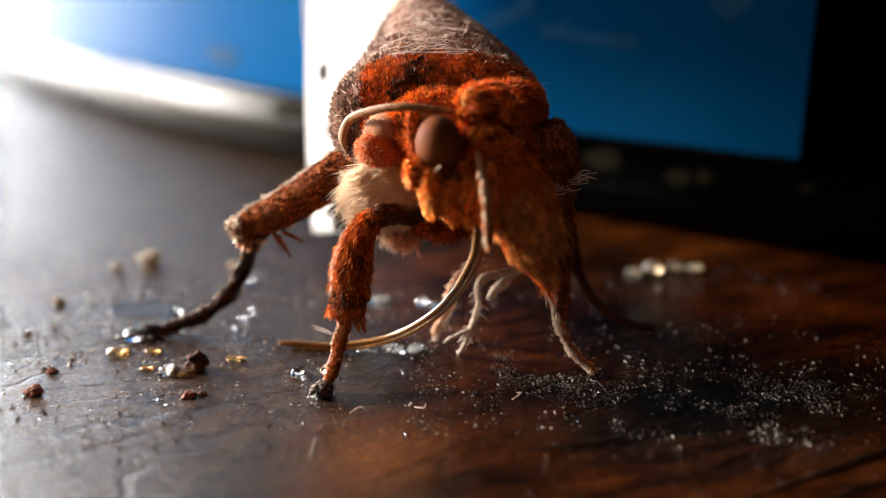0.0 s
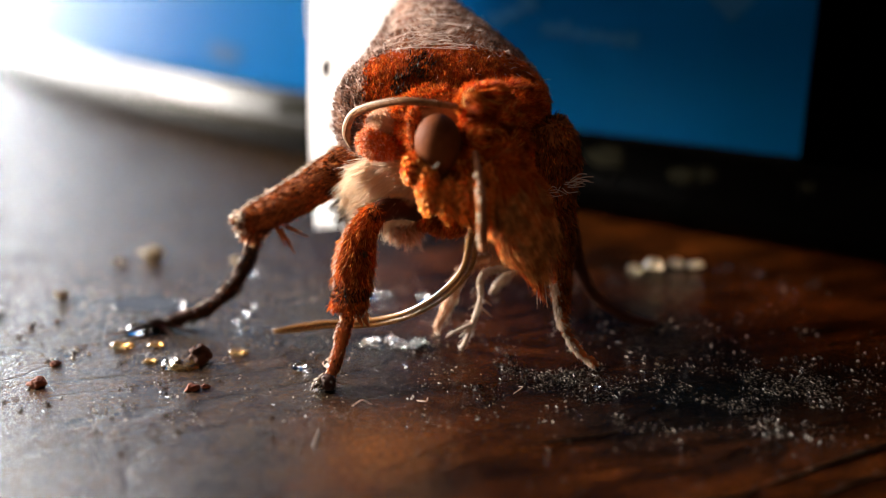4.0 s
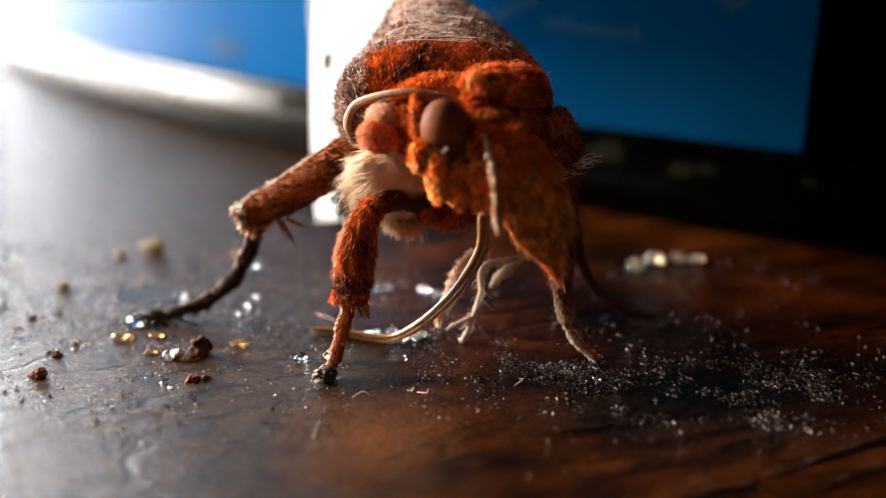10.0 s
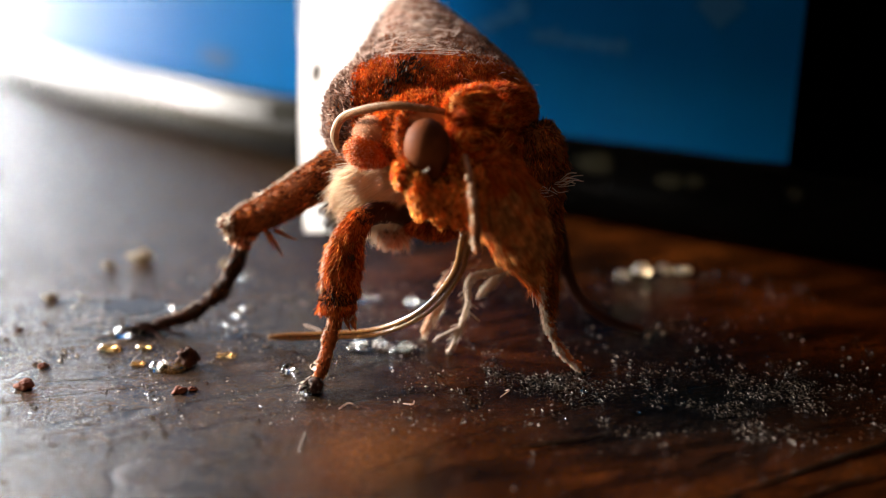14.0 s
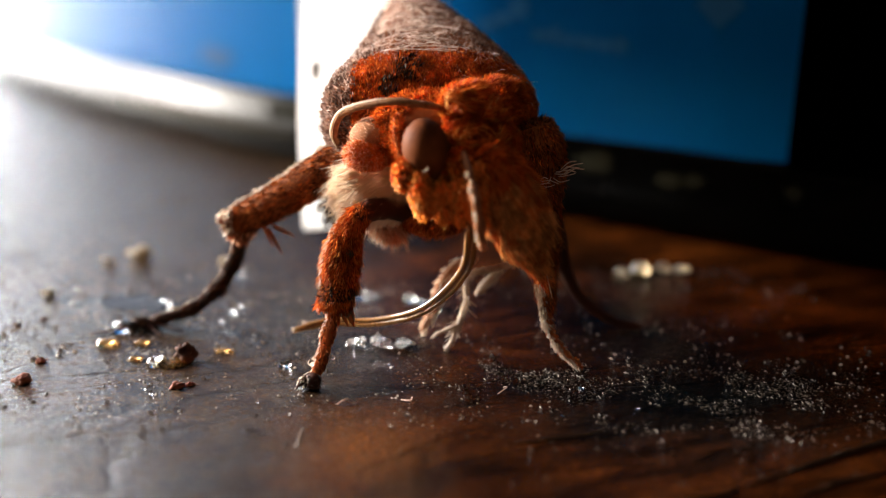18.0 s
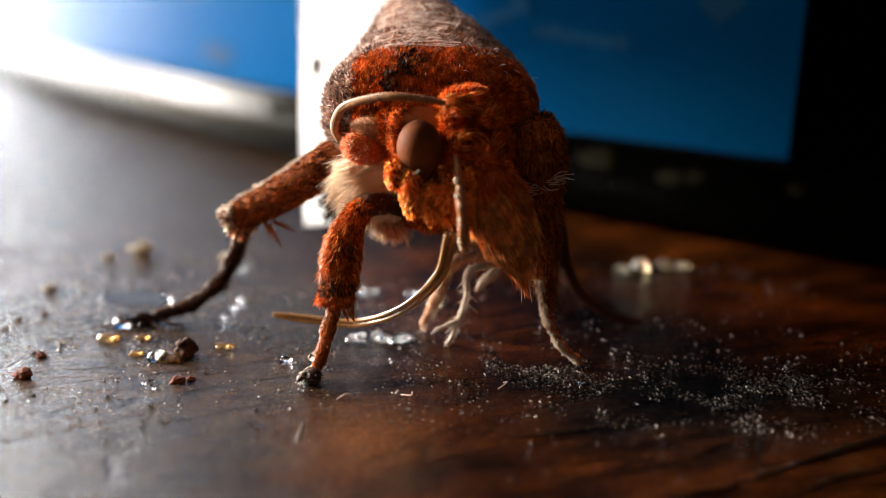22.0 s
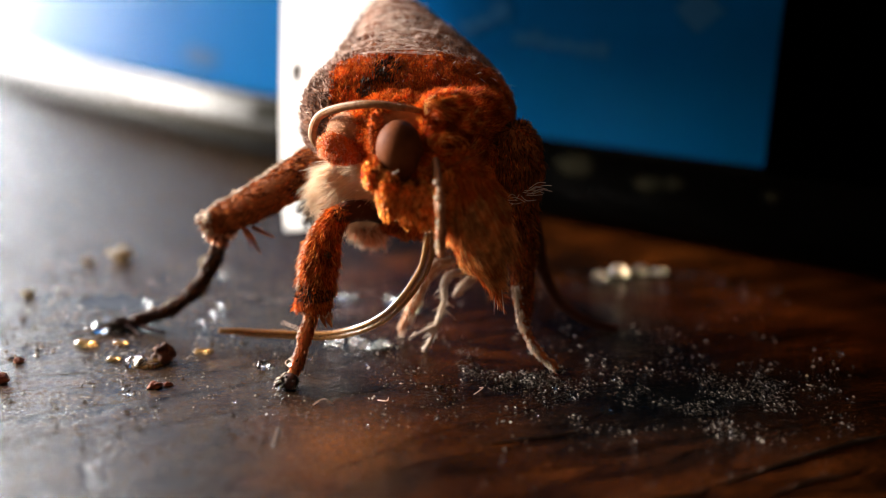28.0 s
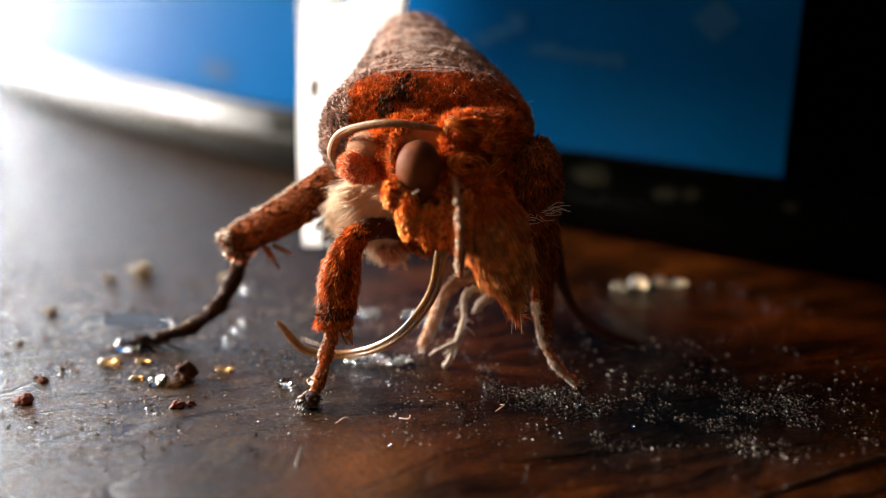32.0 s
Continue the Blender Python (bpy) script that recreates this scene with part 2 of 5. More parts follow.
def wood_stuff():
    m, b, nt = material("dark_varnished_wood", 0.3)
    tc = nt.nodes.new("ShaderNodeTexCoord")
    mp = nt.nodes.new("ShaderNodeMapping")
    mp.vector_type = "TEXTURE"
    mp.inputs["Scale"].default_value = (2.6, 1, 1)
    mp.inputs["Rotation"].default_value = (0, 0, radians(21))
    nt.links.new(tc.outputs["Object"], mp.inputs["Vector"])
    grain = nt.nodes.new("ShaderNodeTexNoise")
    grain.inputs["Scale"].default_value = 520
    grain.inputs["Detail"].default_value = 8
    grain.inputs["Roughness"].default_value = 0.65
    nt.links.new(mp.outputs[0], grain.inputs["Vector"])
    base = ramp_node(nt, grain.outputs[0], [(0.34, (0.0080, 0.0028, 0.0009)), (0.50, (0.036, 0.0105, 0.0020)), (0.68, (0.074, 0.0225, 0.0042))])
    blot = noise_node(nt, 95, 5)
    red = ramp_node(nt, blot.outputs[0], [(0.38, (0.25, 0.27, 0.28)), (0.60, (1.35, 1.1, 0.9))])
    col = mix_node(nt, 1.0, base.outputs[0], red.outputs[0], "MULTIPLY")
    # a dark ragged patch beside the insect
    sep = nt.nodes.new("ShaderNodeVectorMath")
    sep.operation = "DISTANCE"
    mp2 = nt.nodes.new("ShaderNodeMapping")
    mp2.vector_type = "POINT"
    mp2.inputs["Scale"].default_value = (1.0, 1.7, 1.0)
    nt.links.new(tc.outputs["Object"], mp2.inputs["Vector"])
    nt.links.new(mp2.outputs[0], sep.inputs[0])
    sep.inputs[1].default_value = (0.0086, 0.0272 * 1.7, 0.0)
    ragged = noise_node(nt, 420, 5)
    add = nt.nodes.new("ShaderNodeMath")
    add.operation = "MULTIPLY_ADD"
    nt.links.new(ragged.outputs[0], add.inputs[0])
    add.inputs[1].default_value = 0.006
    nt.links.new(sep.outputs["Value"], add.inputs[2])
    dark_patch = ramp_node(nt, add.outputs[0], [(0.0058, (0.9, 0.9, 0.9)), (0.0100, (0, 0, 0))])
    col2 = mix_node(nt, dark_patch.outputs[0], col, (0.0046, 0.0052, 0.0044))
    # a broad reddish darkening further out: the wing's shadow put into the wood colour
    far = nt.nodes.new("ShaderNodeVectorMath")
    far.operation = "DISTANCE"
    nt.links.new(mp2.outputs[0], far.inputs[0])
    far.inputs[1].default_value = (0.0150, 0.0335 * 1.7, 0.0)
    fa = nt.nodes.new("ShaderNodeMath")
    fa.operation = "MULTIPLY_ADD"
    nt.links.new(ragged.outputs[0], fa.inputs[0])
    fa.inputs[1].default_value = 0.009
    nt.links.new(far.outputs["Value"], fa.inputs[2])
    shade_tint = ramp_node(nt, fa.outputs[0], [(0.0070, (0.80, 0.62, 0.50)), (0.0200, (1, 1, 1))])
    col2 = mix_node(nt, 1.0, col2, shade_tint.outputs[0], "MULTIPLY")
    mp3 = nt.nodes.new("ShaderNodeMapping")
    mp3.vector_type = "TEXTURE"
    mp3.inputs["Scale"].default_value = (5, 1, 1)
    mp3.inputs["Rotation"].default_value = (0, 0, radians(19))
    nt.links.new(tc.outputs["Object"], mp3.inputs["Vector"])
    crk = nt.nodes.new("ShaderNodeTexNoise")
    crk.inputs["Scale"].default_value = 330
    crk.inputs["Distortion"].default_value = 0.8
    crk.inputs["Detail"].default_value = 6
    nt.links.new(mp3.outputs[0], crk.inputs["Vector"])
    crack = ramp_node(nt, crk.outputs[0], [(0.480, (1, 1, 1)), (0.5, (0.15, 0.15, 0.15)), (0.525, (1, 1, 1))])
    col3 = mix_node(nt, 0.45, col2, crack.outputs[0], "MULTIPLY")
    # a film of pale dust over one side of the top, with a ragged edge
    sx = nt.nodes.new("ShaderNodeSeparateXYZ")
    nt.links.new(tc.outputs["Object"], sx.inputs[0])
    wob = noise_node(nt, 260, 4)
    wm = nt.nodes.new("ShaderNodeMath")
    wm.operation = "MULTIPLY_ADD"
    nt.links.new(wob.outputs[0], wm.inputs[0])
    wm.inputs[1].default_value = 0.004
    nt.links.new(sx.outputs[0], wm.inputs[2])
    wf = nt.nodes.new("ShaderNodeMapRange")
    wf.inputs[1].default_value = -0.0045
    wf.inputs[2].default_value = 0.0030
    wf.inputs[3].default_value = 0.7
    wf.inputs[4].default_value = 0.0
    nt.links.new(wm.outputs[0], wf.inputs[0])
    film = ramp_node(nt, noise_node(nt, 900, 5, (1, 1.6, 1)).outputs[0], [(0.33, (0.015, 0.0095, 0.0046)), (0.68, (0.068, 0.045, 0.0235))])
    col4 = mix_node(nt, wf.outputs[0], col3, film.outputs[0])
    # the orange leg and face mirrored in the varnish, painted as a reddish patch
    mirror_spot = nt.nodes.new("ShaderNodeVectorMath")
    mirror_spot.operation = "DISTANCE"
    nt.links.new(tc.outputs["Object"], mirror_spot.inputs[0])
    mirror_spot.inputs[1].default_value = (-0.0022, 0.0240, 0.0)
    bm_ = nt.nodes.new("ShaderNodeMath")
    bm_.operation = "MULTIPLY_ADD"
    nt.links.new(ragged.outputs[0], bm_.inputs[0])
    bm_.inputs[1].default_value = 0.0016
    nt.links.new(mirror_spot.outputs["Value"], bm_.inputs[2])
    # mask of the painted reflection, with a ragged edge
    worn = ramp_node(nt, bm_.outputs[0], [(0.0019, (0.85, 0.85, 0.85)), (0.0029, (0, 0, 0))])
    col4 = mix_node(nt, worn.outputs[0], col4, (0.150, 0.050, 0.010))
    grit = noise_node(nt, 5200, 4, (1, 1.4, 1), 0.75)
    speck = ramp_node(nt, grit.outputs[0], [(0.38, (0.30, 0.28, 0.26)), (0.52, (0.95, 0.95, 0.95)), (0.64, (2.7, 2.6, 2.5))])
    col4 = mix_node(nt, 0.45, col4, crack.outputs[0], "MULTIPLY")
    col5 = mix_node(nt, 0.6, col4, speck.outputs[0], "MULTIPLY")
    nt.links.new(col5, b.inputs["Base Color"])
    polish = mix_node(nt, wf.outputs[0], (0.10, 0.10, 0.10), (0.56, 0.56, 0.56))
    gloss = mix_node(nt, dark_patch.outputs[0], polish, (0.05, 0.05, 0.05))
    nt.links.new(gloss, b.inputs["Specular IOR Level"])
    smear = noise_node(nt, 260, 6, (1, 3, 1))
    rr = ramp_node(nt, smear.outputs[0], [(0.35, (0.12, 0.12, 0.12)), (0.68, (0.24, 0.24, 0.24))])
    nt.links.new(rr.outputs[0], b.inputs["Roughness"])
    fine = noise_node(nt, 1500, 8, (1, 2.2, 1))
    hh = mix_node(nt, 0.40, grain.outputs[0], fine.outputs[0])
    hh = mix_node(nt, 0.45, hh, grit.outputs[0])
    ripple = noise_node(nt, 520, 6, (0.4, 1.6, 1), 0.72)
    hh = mix_node(nt, 0.5, hh, ripple.outputs[0])
    hh = mix_node(nt, 0.16, hh, crack.outputs[0])
    bump_node(nt, b, hh, 0.9, 0.00026)
    return m


M_WOOD = wood_stuff()


def paint_stuff(name, dark, light, rough):
    m, b, nt = material(name, rough)
    n = noise_node(nt, 60, 4)
    r = ramp_node(nt, n.outputs[0], [(0.3, dark), (0.7, light)])
    nt.links.new(r.outputs[0], b.inputs["Base Color"])
    n2 = noise_node(nt, 700, 4)
    bump_node(nt, b, n2.outputs[0], 0.1, 0.0001)
    return m


M_BLUE = paint_stuff("blue_enamel", (0.0005, 0.088, 0.275), (0.0008, 0.103, 0.318), 0.30)
M_BLUE.node_tree.nodes["Principled BSDF"].inputs["IOR"].default_value = 1.075
M_BLACK = paint_stuff("black_enamel", (0.0002, 0.0002, 0.0002), (0.0004, 0.0004, 0.0004), 0.5)
M_BLACK.node_tree.nodes["Principled BSDF"].inputs["IOR"].default_value = 1.01
M_PRINT = paint_stuff("pale_blue_print", (0.024, 0.125, 0.290), (0.034, 0.142, 0.320), 0.6)
M_PRINT.node_tree.nodes["Principled BSDF"].inputs["IOR"].default_value = 1.06
M_SMUDGE = paint_stuff("grey_smudge", (0.034, 0.095, 0.205), (0.042, 0.102, 0.220), 0.5)
M_SMUDGE.node_tree.nodes["Principled BSDF"].inputs["IOR"].default_value = 1.06
M_TIN = paint_stuff("dark_worn_rim", (0.0003, 0.0003, 0.0003), (0.0012, 0.0011, 0.0010), 0.22)
M_TIN.node_tree.nodes["Principled BSDF"].inputs["Specular IOR Level"].default_value = 0.028
M_WALL = paint_stuff("pale_wall_paint", (0.44, 0.355, 0.275), (0.52, 0.42, 0.325), 0.9)
M_FLOOR = paint_stuff("dark_floor", (0.05, 0.045, 0.04), (0.08, 0.07, 0.06), 0.7)
M_WATER = clear("clear_liquid", (1, 1, 1), 0.0, 1.34)
M_SYRUP = clear("amber_liquid", (0.62, 0.34, 0.11), 0.02, 1.36)
M_SYRUP.node_tree.nodes["Principled BSDF"].inputs["Transmission Weight"].default_value = 0.88
M_SUGAR = clear("sugar_crystal", (0.97, 0.96, 0.93), 0.04, 1.45)
M_SUGAR.node_tree.nodes["Principled BSDF"].inputs["Transmission Weight"].default_value = 0.92
M_CRUMB = skin("brown_crumb", (0.02, 0.006, 0.003), (0.10, 0.032, 0.013), 0.7, 3000, 0.8, 0.0001)
M_CRUMB2 = skin("reddish_crumb", (0.09, 0.018, 0.007), (0.25, 0.065, 0.025), 0.7, 3000, 0.8, 0.0001)
M_GRAIN = skin("pale_grain", (0.24, 0.16, 0.08), (0.44, 0.33, 0.19), 0.5, 2500)
M_DUST = hair_stuff("pale_dust_flakes", [(0.02, 0.015, 0.012), (0.07, 0.055, 0.045), (0.16, 0.13, 0.11), (0.50, 0.45, 0.40)], 0.4)
M_TANFUR = hair_stuff("tan_locks", [(0.62, 0.20, 0.045), (0.90, 0.48, 0.18), (0.76, 0.30, 0.07)], 0.5, 0.4, 0.7)
M_SUGAR_TAN = clear("clouded_sugar", (0.50, 0.38, 0.25), 0.6, 1.4)
M_SCUFF = paint_stuff("olive_scuff", (0.006, 0.0056, 0.003), (0.017, 0.0155, 0.010), 0.9)
M_SCUFF.node_tree.nodes["Principled BSDF"].inputs["IOR"].default_value = 1.04
M_GLINT = hair_stuff("glossy_wet_grit", [(0.02, 0.012, 0.008), (0.07, 0.045, 0.03), (0.20, 0.15, 0.11)], 0.12)
M_GLINT.node_tree.nodes["Principled BSDF"].inputs["Specular IOR Level"].default_value = 0.6
M_PUDDLE = paint_stuff("inky_liquid", (0.016, 0.018, 0.024), (0.028, 0.030, 0.040), 0.2)
M_PUDDLE.node_tree.nodes["Principled BSDF"].inputs["Specular IOR Level"].default_value = 0.06
M_DIRT = hair_stuff("dark_dirt_specks", [(0.015, 0.01, 0.008), (0.06, 0.035, 0.02)], 0.6)


# ---- mesh helpers (millimetres) ----
def part(name, geo, mat, parent=None, label="", origin=None, smooth=True):
    """One mesh object under a thing or part. geo: vertices in mm (world) and faces."""
    V, Fc = geo
    if origin is None:
        origin = ORIGIN[parent.name] if parent else Vector((0, 0, 0))
    me = bpy.data.meshes.new(name)
    V = (np.asarray(V, float) - np.array(origin)) * MM
    me.from_pydata(V.tolist(), [], [tuple(int(i) for i in f) for f in Fc])
    me.polygons.foreach_set("use_smooth", [smooth] * len(me.polygons))
    me.materials.append(mat)
    ob = new(name, me)
    if parent:
        ob.parent = parent
        ob.location = (Vector(origin) - Vector(ORIGIN[parent.name])) * MM
    else:
        ob.location = Vector(origin) * MM
    ORIGIN[ob.name] = Vector(origin)
    if label:
        ob["label"] = label
    return ob


ORIGIN = {}


def thing(name, at, label, category, group="", kind=""):
    ob = new(name)
    ob.empty_display_size = 0.002
    ob.location = Vector(at) * MM
    ORIGIN[ob.name] = Vector(at)
    return tagged(ob, label, category, group, kind)


def spline(ctrl, n):
    """Catmull-Rom samples through control rows of any width."""
    C = np.array(ctrl, float)
    C = np.vstack([2 * C[0] - C[1], C, 2 * C[-1] - C[-2]])
    m = len(ctrl) - 1
    out = []
    for s in np.linspace(0, m, n):
        k = min(int(s), m - 1)
        u = s - k
        a, b, c, d = C[k:k + 4]
        out.append(0.5 * (2 * b + (c - a) * u + (2 * a - 5 * b + 4 * c - d) * u * u + (3 * b - a - 3 * c + d) * u ** 3))
    return np.array(out)


def tube(ctrl, n=18, sides=14, flat=1.0, rough=0.0, seed=0, ends=True):
    """A tapered round limb through rows of x, y, z, radius."""
    S = spline(ctrl, n)
    P, R = S[:, :3], np.maximum(S[:, 3], 0.015)
    T = np.gradient(P, axis=0)
    T /= np.linalg.norm(T, axis=1)[:, None]
    u = np.cross(T[0], (0.1, 1, 0.2))
    u /= np.linalg.norm(u)
    rng = np.random.default_rng(seed)
    V, Fc = [], []
    for k in range(n):
        u = u - T[k] * (u @ T[k])
        u /= np.linalg.norm(u)
        w = np.cross(T[k], u)
        for j in range(sides):
            a = 2 * math.pi * j / sides
            r = R[k] * (1 + rough * (rng.random() - 0.5))
            V.append(P[k] + r * (math.cos(a) * u + flat * math.sin(a) * w))
    for k in range(n - 1):
        for j in range(sides):
            a, b = k * sides + j, k * sides + (j + 1) % sides
            Fc.append((a, b, b + sides, a + sides))
    if not ends:
        return np.array(V), Fc
    V += [P[0] - T[0] * R[0] * 0.4, P[-1] + T[-1] * R[-1] * 0.4]
    for j in range(sides):
        Fc.append(((j + 1) % sides, j, len(V) - 2))
        Fc.append(((n - 1) * sides + j, (n - 1) * sides + (j + 1) % sides, len(V) - 1))
    return np.array(V), Fc


def blob(c, r, nu=22, nv=14, bumps=0.0, freq=1.2, turn=(0, 0, 0), seed=0.0):
    """An uneven ellipsoid."""
    R = np.array(Euler([radians(a) for a in turn]).to_matrix())
    V, Fc = [], []
    for i in range(nv + 1):
        th = math.pi * i / nv
        for j in range(nu):
            ph = 2 * math.pi * j / nu
            d = Vector((math.sin(th) * math.cos(ph), math.sin(th) * math.sin(ph), math.cos(th)))
            k = 1 + bumps * noise.noise(d * freq + Vector((seed, seed * 1.7, 0)))
            V.append(np.array(c) + R @ (np.array(d) * np.array(r) * k))
    for i in range(nv):
        for j in range(nu):
            a, b = i * nu + j, i * nu + (j + 1) % nu
            Fc.append((a, a + nu, b + nu, b))
    return np.array(V), Fc


def shard(c, r, seed, flat=1.0, corners=14):
    """A small broken grain with flat facets."""
    rng = random.Random(seed)
    bm = bmesh.new()
    for _ in range(corners):
        d = Vector((rng.gauss(0, 1), rng.gauss(0, 1), rng.gauss(0, 1))).normalized()
        bm.verts.new(Vector((d.x * r[0], d.y * r[1], abs(d.z) * r[2] * flat)) + Vector(c))
    res = bmesh.ops.convex_hull(bm, input=bm.verts)
    bmesh.ops.delete(bm, geom=[e for e in set(res["geom_interior"]) if isinstance(e, bmesh.types.BMVert)], context="VERTS")
    bm.verts.index_update()
    V = np.array([v.co[:] for v in bm.verts])
    Fc = [[v.index for v in f.verts] for f in bm.faces]
    bm.free()
    return V, Fc


def rock(c, r, seed):
    """A rough crumb with a flat foot."""
    V, Fc = blob((0, 0, 0), (1, 1, 1), 22, 16)
    out = []
    for p in V:
        d = Vector(p)
        k = 0.75 + 0.55 * noise.noise(d * 1.3 + Vector((seed, 0, 0))) + 0.28 * noise.noise(d * 3.1 + Vector((0, seed, 0))) + 0.12 * noise.noise(d * 7 + Vector((0, 0, seed)))
        out.append((c[0] + d.x * r[0] * k, c[1] + d.y * r[1] * k, c[2] + max(0.0, 0.55 + d.z * k) * r[2]))
    return np.array(out), Fc


def droplet(c, rx, ry, h, seed=0.0):
    """A bead of liquid lying on the table."""
    V, Fc = [], []
    nu, nv = 20, 6
    for i in range(nv):
        th = 0.5 * math.pi * i / nv
        for j in range(nu):
            a = 2 * math.pi * j / nu
            k = 1 + 0.16 * noise.noise(Vector((math.cos(a) * 1.1 + seed, math.sin(a) * 1.1, seed)))
            V.append((c[0] + rx * k * math.cos(th) * math.cos(a), c[1] + ry * k * math.cos(th) * math.sin(a), c[2] + h * math.sin(th)))
    V.append((c[0], c[1], c[2] + h))
    V.append((c[0], c[1], c[2]))
    for i in range(nv - 1):
        for j in range(nu):
            a, b = i * nu + j, i * nu + (j + 1) % nu
            Fc.append((a, b, b + nu, a + nu))
    for j in range(nu):
        Fc.append(((nv - 1) * nu + j, (nv - 1) * nu + (j + 1) % nu, nv * nu))
        Fc.append(((j + 1) % nu, j, nv * nu + 1))
    return np.array(V), Fc


def merge(*geos):
    V, Fc, n = [], [], 0
    for v, f in geos:
        V.append(np.asarray(v))
        Fc += [tuple(i + n for i in q) for q in f]
        n += len(v)
    return np.vstack(V), Fc


def hairs(geo, count, length, width, lean=(0, 0, 0), stand=0.5, seed=0, keep=None, curl=0.3, wild=0.35, fine=True, clump=0.8):
    """Tapered hairs or scales rooted all over a surface."""
    V, Fc = np.asarray(geo[0]), geo[1]
    tri = np.array([(f[0], f[k], f[k + 1]) for f in Fc for k in range(1, len(f) - 1)])
    A, B, C = V[tri[:, 0]], V[tri[:, 1]], V[tri[:, 2]]
    N = np.cross(B - A, C - A)
    area = np.linalg.norm(N, axis=1)
    ok = area > 1e-9
    A, B, C, N, area = A[ok], B[ok], C[ok], N[ok], area[ok]
    N /= area[:, None]
    mid = V.mean(0)
    if ((A - mid) * N).sum() < 0:
        N = -N
    rng = np.random.default_rng(seed)
    if fine and length < 0.45 and count > 600:
        count, width = int(count * 2.0), width * 0.6
    if keep is not None:
        near = keep((A + B + C) / 3, N)
        A, B, C, N, area = A[near], B[near], C[near], N[near], area[near]
    pick = rng.choice(len(area), count, p=area / area.sum())
    u, v = rng.random(count), rng.random(count)
    flip = u + v > 1
    u[flip], v[flip] = 1 - u[flip], 1 - v[flip]
    P = A[pick] + u[:, None] * (B - A)[pick] + v[:, None] * (C - A)[pick]
    n = N[pick]
    if keep is not None:
        sel = keep(P, n)
        P, n = P[sel], n[sel]
    m = len(P)
    lean = np.asarray(lean, float)
    if lean.ndim == 1:
        lean = np.tile(lean, (m, 1))
    tang = lean - n * (lean * n).sum(1)[:, None]
    d = n * stand + tang + rng.normal(0, wild, (m, 3))
    d /= np.linalg.norm(d, axis=1)[:, None]
    L = length * rng.uniform(0.55, 1.25, m)[:, None]
    if clump:
        f = 0.9 / max(length, 0.25)
        cl = np.array([noise.noise_vector(Vector(p) * f) for p in P])
        d += clump * (cl - n * (cl * n).sum(1)[:, None] * 0.5)
        d /= np.linalg.norm(d, axis=1)[:, None]
        L = L * (1 + 0.8 * cl[:, :1])
    side = np.cross(d, rng.normal(0, 1, (m, 3)))
    side /= np.linalg.norm(side, axis=1)[:, None]
    w = width * rng.uniform(0.6, 1.3, m)[:, None] * 0.5
    bend = (tang + rng.normal(0, 0.2, (m, 3))) * curl
    p1 = P + d * L * 0.55
    p2 = P + d * L + bend * L
    base = P - n * 0.02
    verts = np.stack([base - side * w, base + side * w, p1 - side * w * 0.8, p1 + side * w * 0.8, p2], 1).reshape(-1, 3)
    k = np.arange(m)[:, None] * 5
    faces = [tuple(f) for f in np.concatenate([k + [0, 1, 3, 2]], 0)] + [tuple(f) for f in (k + [2, 3, 4])]
    return verts, faces


def strands(paths, width):
    """Thin curved locks, each a tapered ribbon along a short path."""
    V, Fc = [], []
    for k, P in enumerate(paths):
        S = spline(P, 9)
        T = np.gradient(S, axis=0)
        side = np.cross(T, (0.1 * math.sin(k * 2.3), -1.0, 0.25 * math.cos(k * 1.7)))
        side /= np.linalg.norm(side, axis=1)[:, None] + 1e-9
        w = width * (0.7 + 0.6 * math.sin(k * 12.9) ** 2) * np.array([0.5, 0.9, 1, 1, 1, 0.9, 0.75, 0.5, 0.12])[:, None] * 0.5
        b = len(V)
        for j in range(9):
            V += [S[j] - side[j] * w[j], S[j] + side[j] * w[j]]
        Fc += [(b + 2 * j, b + 2 * j + 1, b + 2 * j + 3, b + 2 * j + 2) for j in range(8)]
    return np.array(V), Fc


def swirl(c, rx, rz, n, seed, turn=0.0, a0=0.0, a1=2 * math.pi, arc=1.4):
    """Locks that lie in rings over a rounded pad, like combed curls."""
    rng = random.Random(seed)
    out = []
    ct, st = math.cos(turn), math.sin(turn)
    for _ in range(n):
        r = math.sqrt(rng.random()) * 0.98 + 0.06
        a = rng.uniform(a0, a1)
        row = []
        for q in range(4):
            rr = r * (1 - 0.05 * q) + rng.gauss(0, 0.025)
            b = a + arc * q / 3 / (0.5 + r)
            x, z = rr * rx * math.cos(b), rr * rz * math.sin(b)
            row.append((c[0] + x * ct - z * st, c[1] - 0.50 * math.sqrt(max(0.0, 1.1 - rr * rr)) - 0.05 * rng.random(), c[2] + x * st + z * ct))
        out.append(row)
    return out


def fan(c, rx, rz, n, seed, turn=0.0):
    """Locks that spread from one side of a rounded pad, like a shell's ribs."""
    rng = random.Random(seed)
    out = []
    ct, st = math.cos(turn), math.sin(turn)
    for _ in range(n):
        b, r0 = rng.uniform(-1.0, 1.0), rng.uniform(0.0, 0.55)
        row = []
        for q in range(4):
            r = r0 + (0.45 + 0.25 * rng.random()) * q / 3
            x, z = rx * (2 * r * math.cos(b * 0.75) - 1), rz * 1.25 * r * math.sin(b * 1.25) - 0.12 * rz * r * r
            h = max(0.0, 1.05 - (x / rx) ** 2 - (z / rz) ** 2)
            row.append((c[0] + x * ct - z * st, c[1] - 0.50 * math.sqrt(h) - 0.06 * rng.random(), c[2] + x * st + z * ct + 0.02 * rng.gauss(0, 1)))
        out.append(row)
    return out


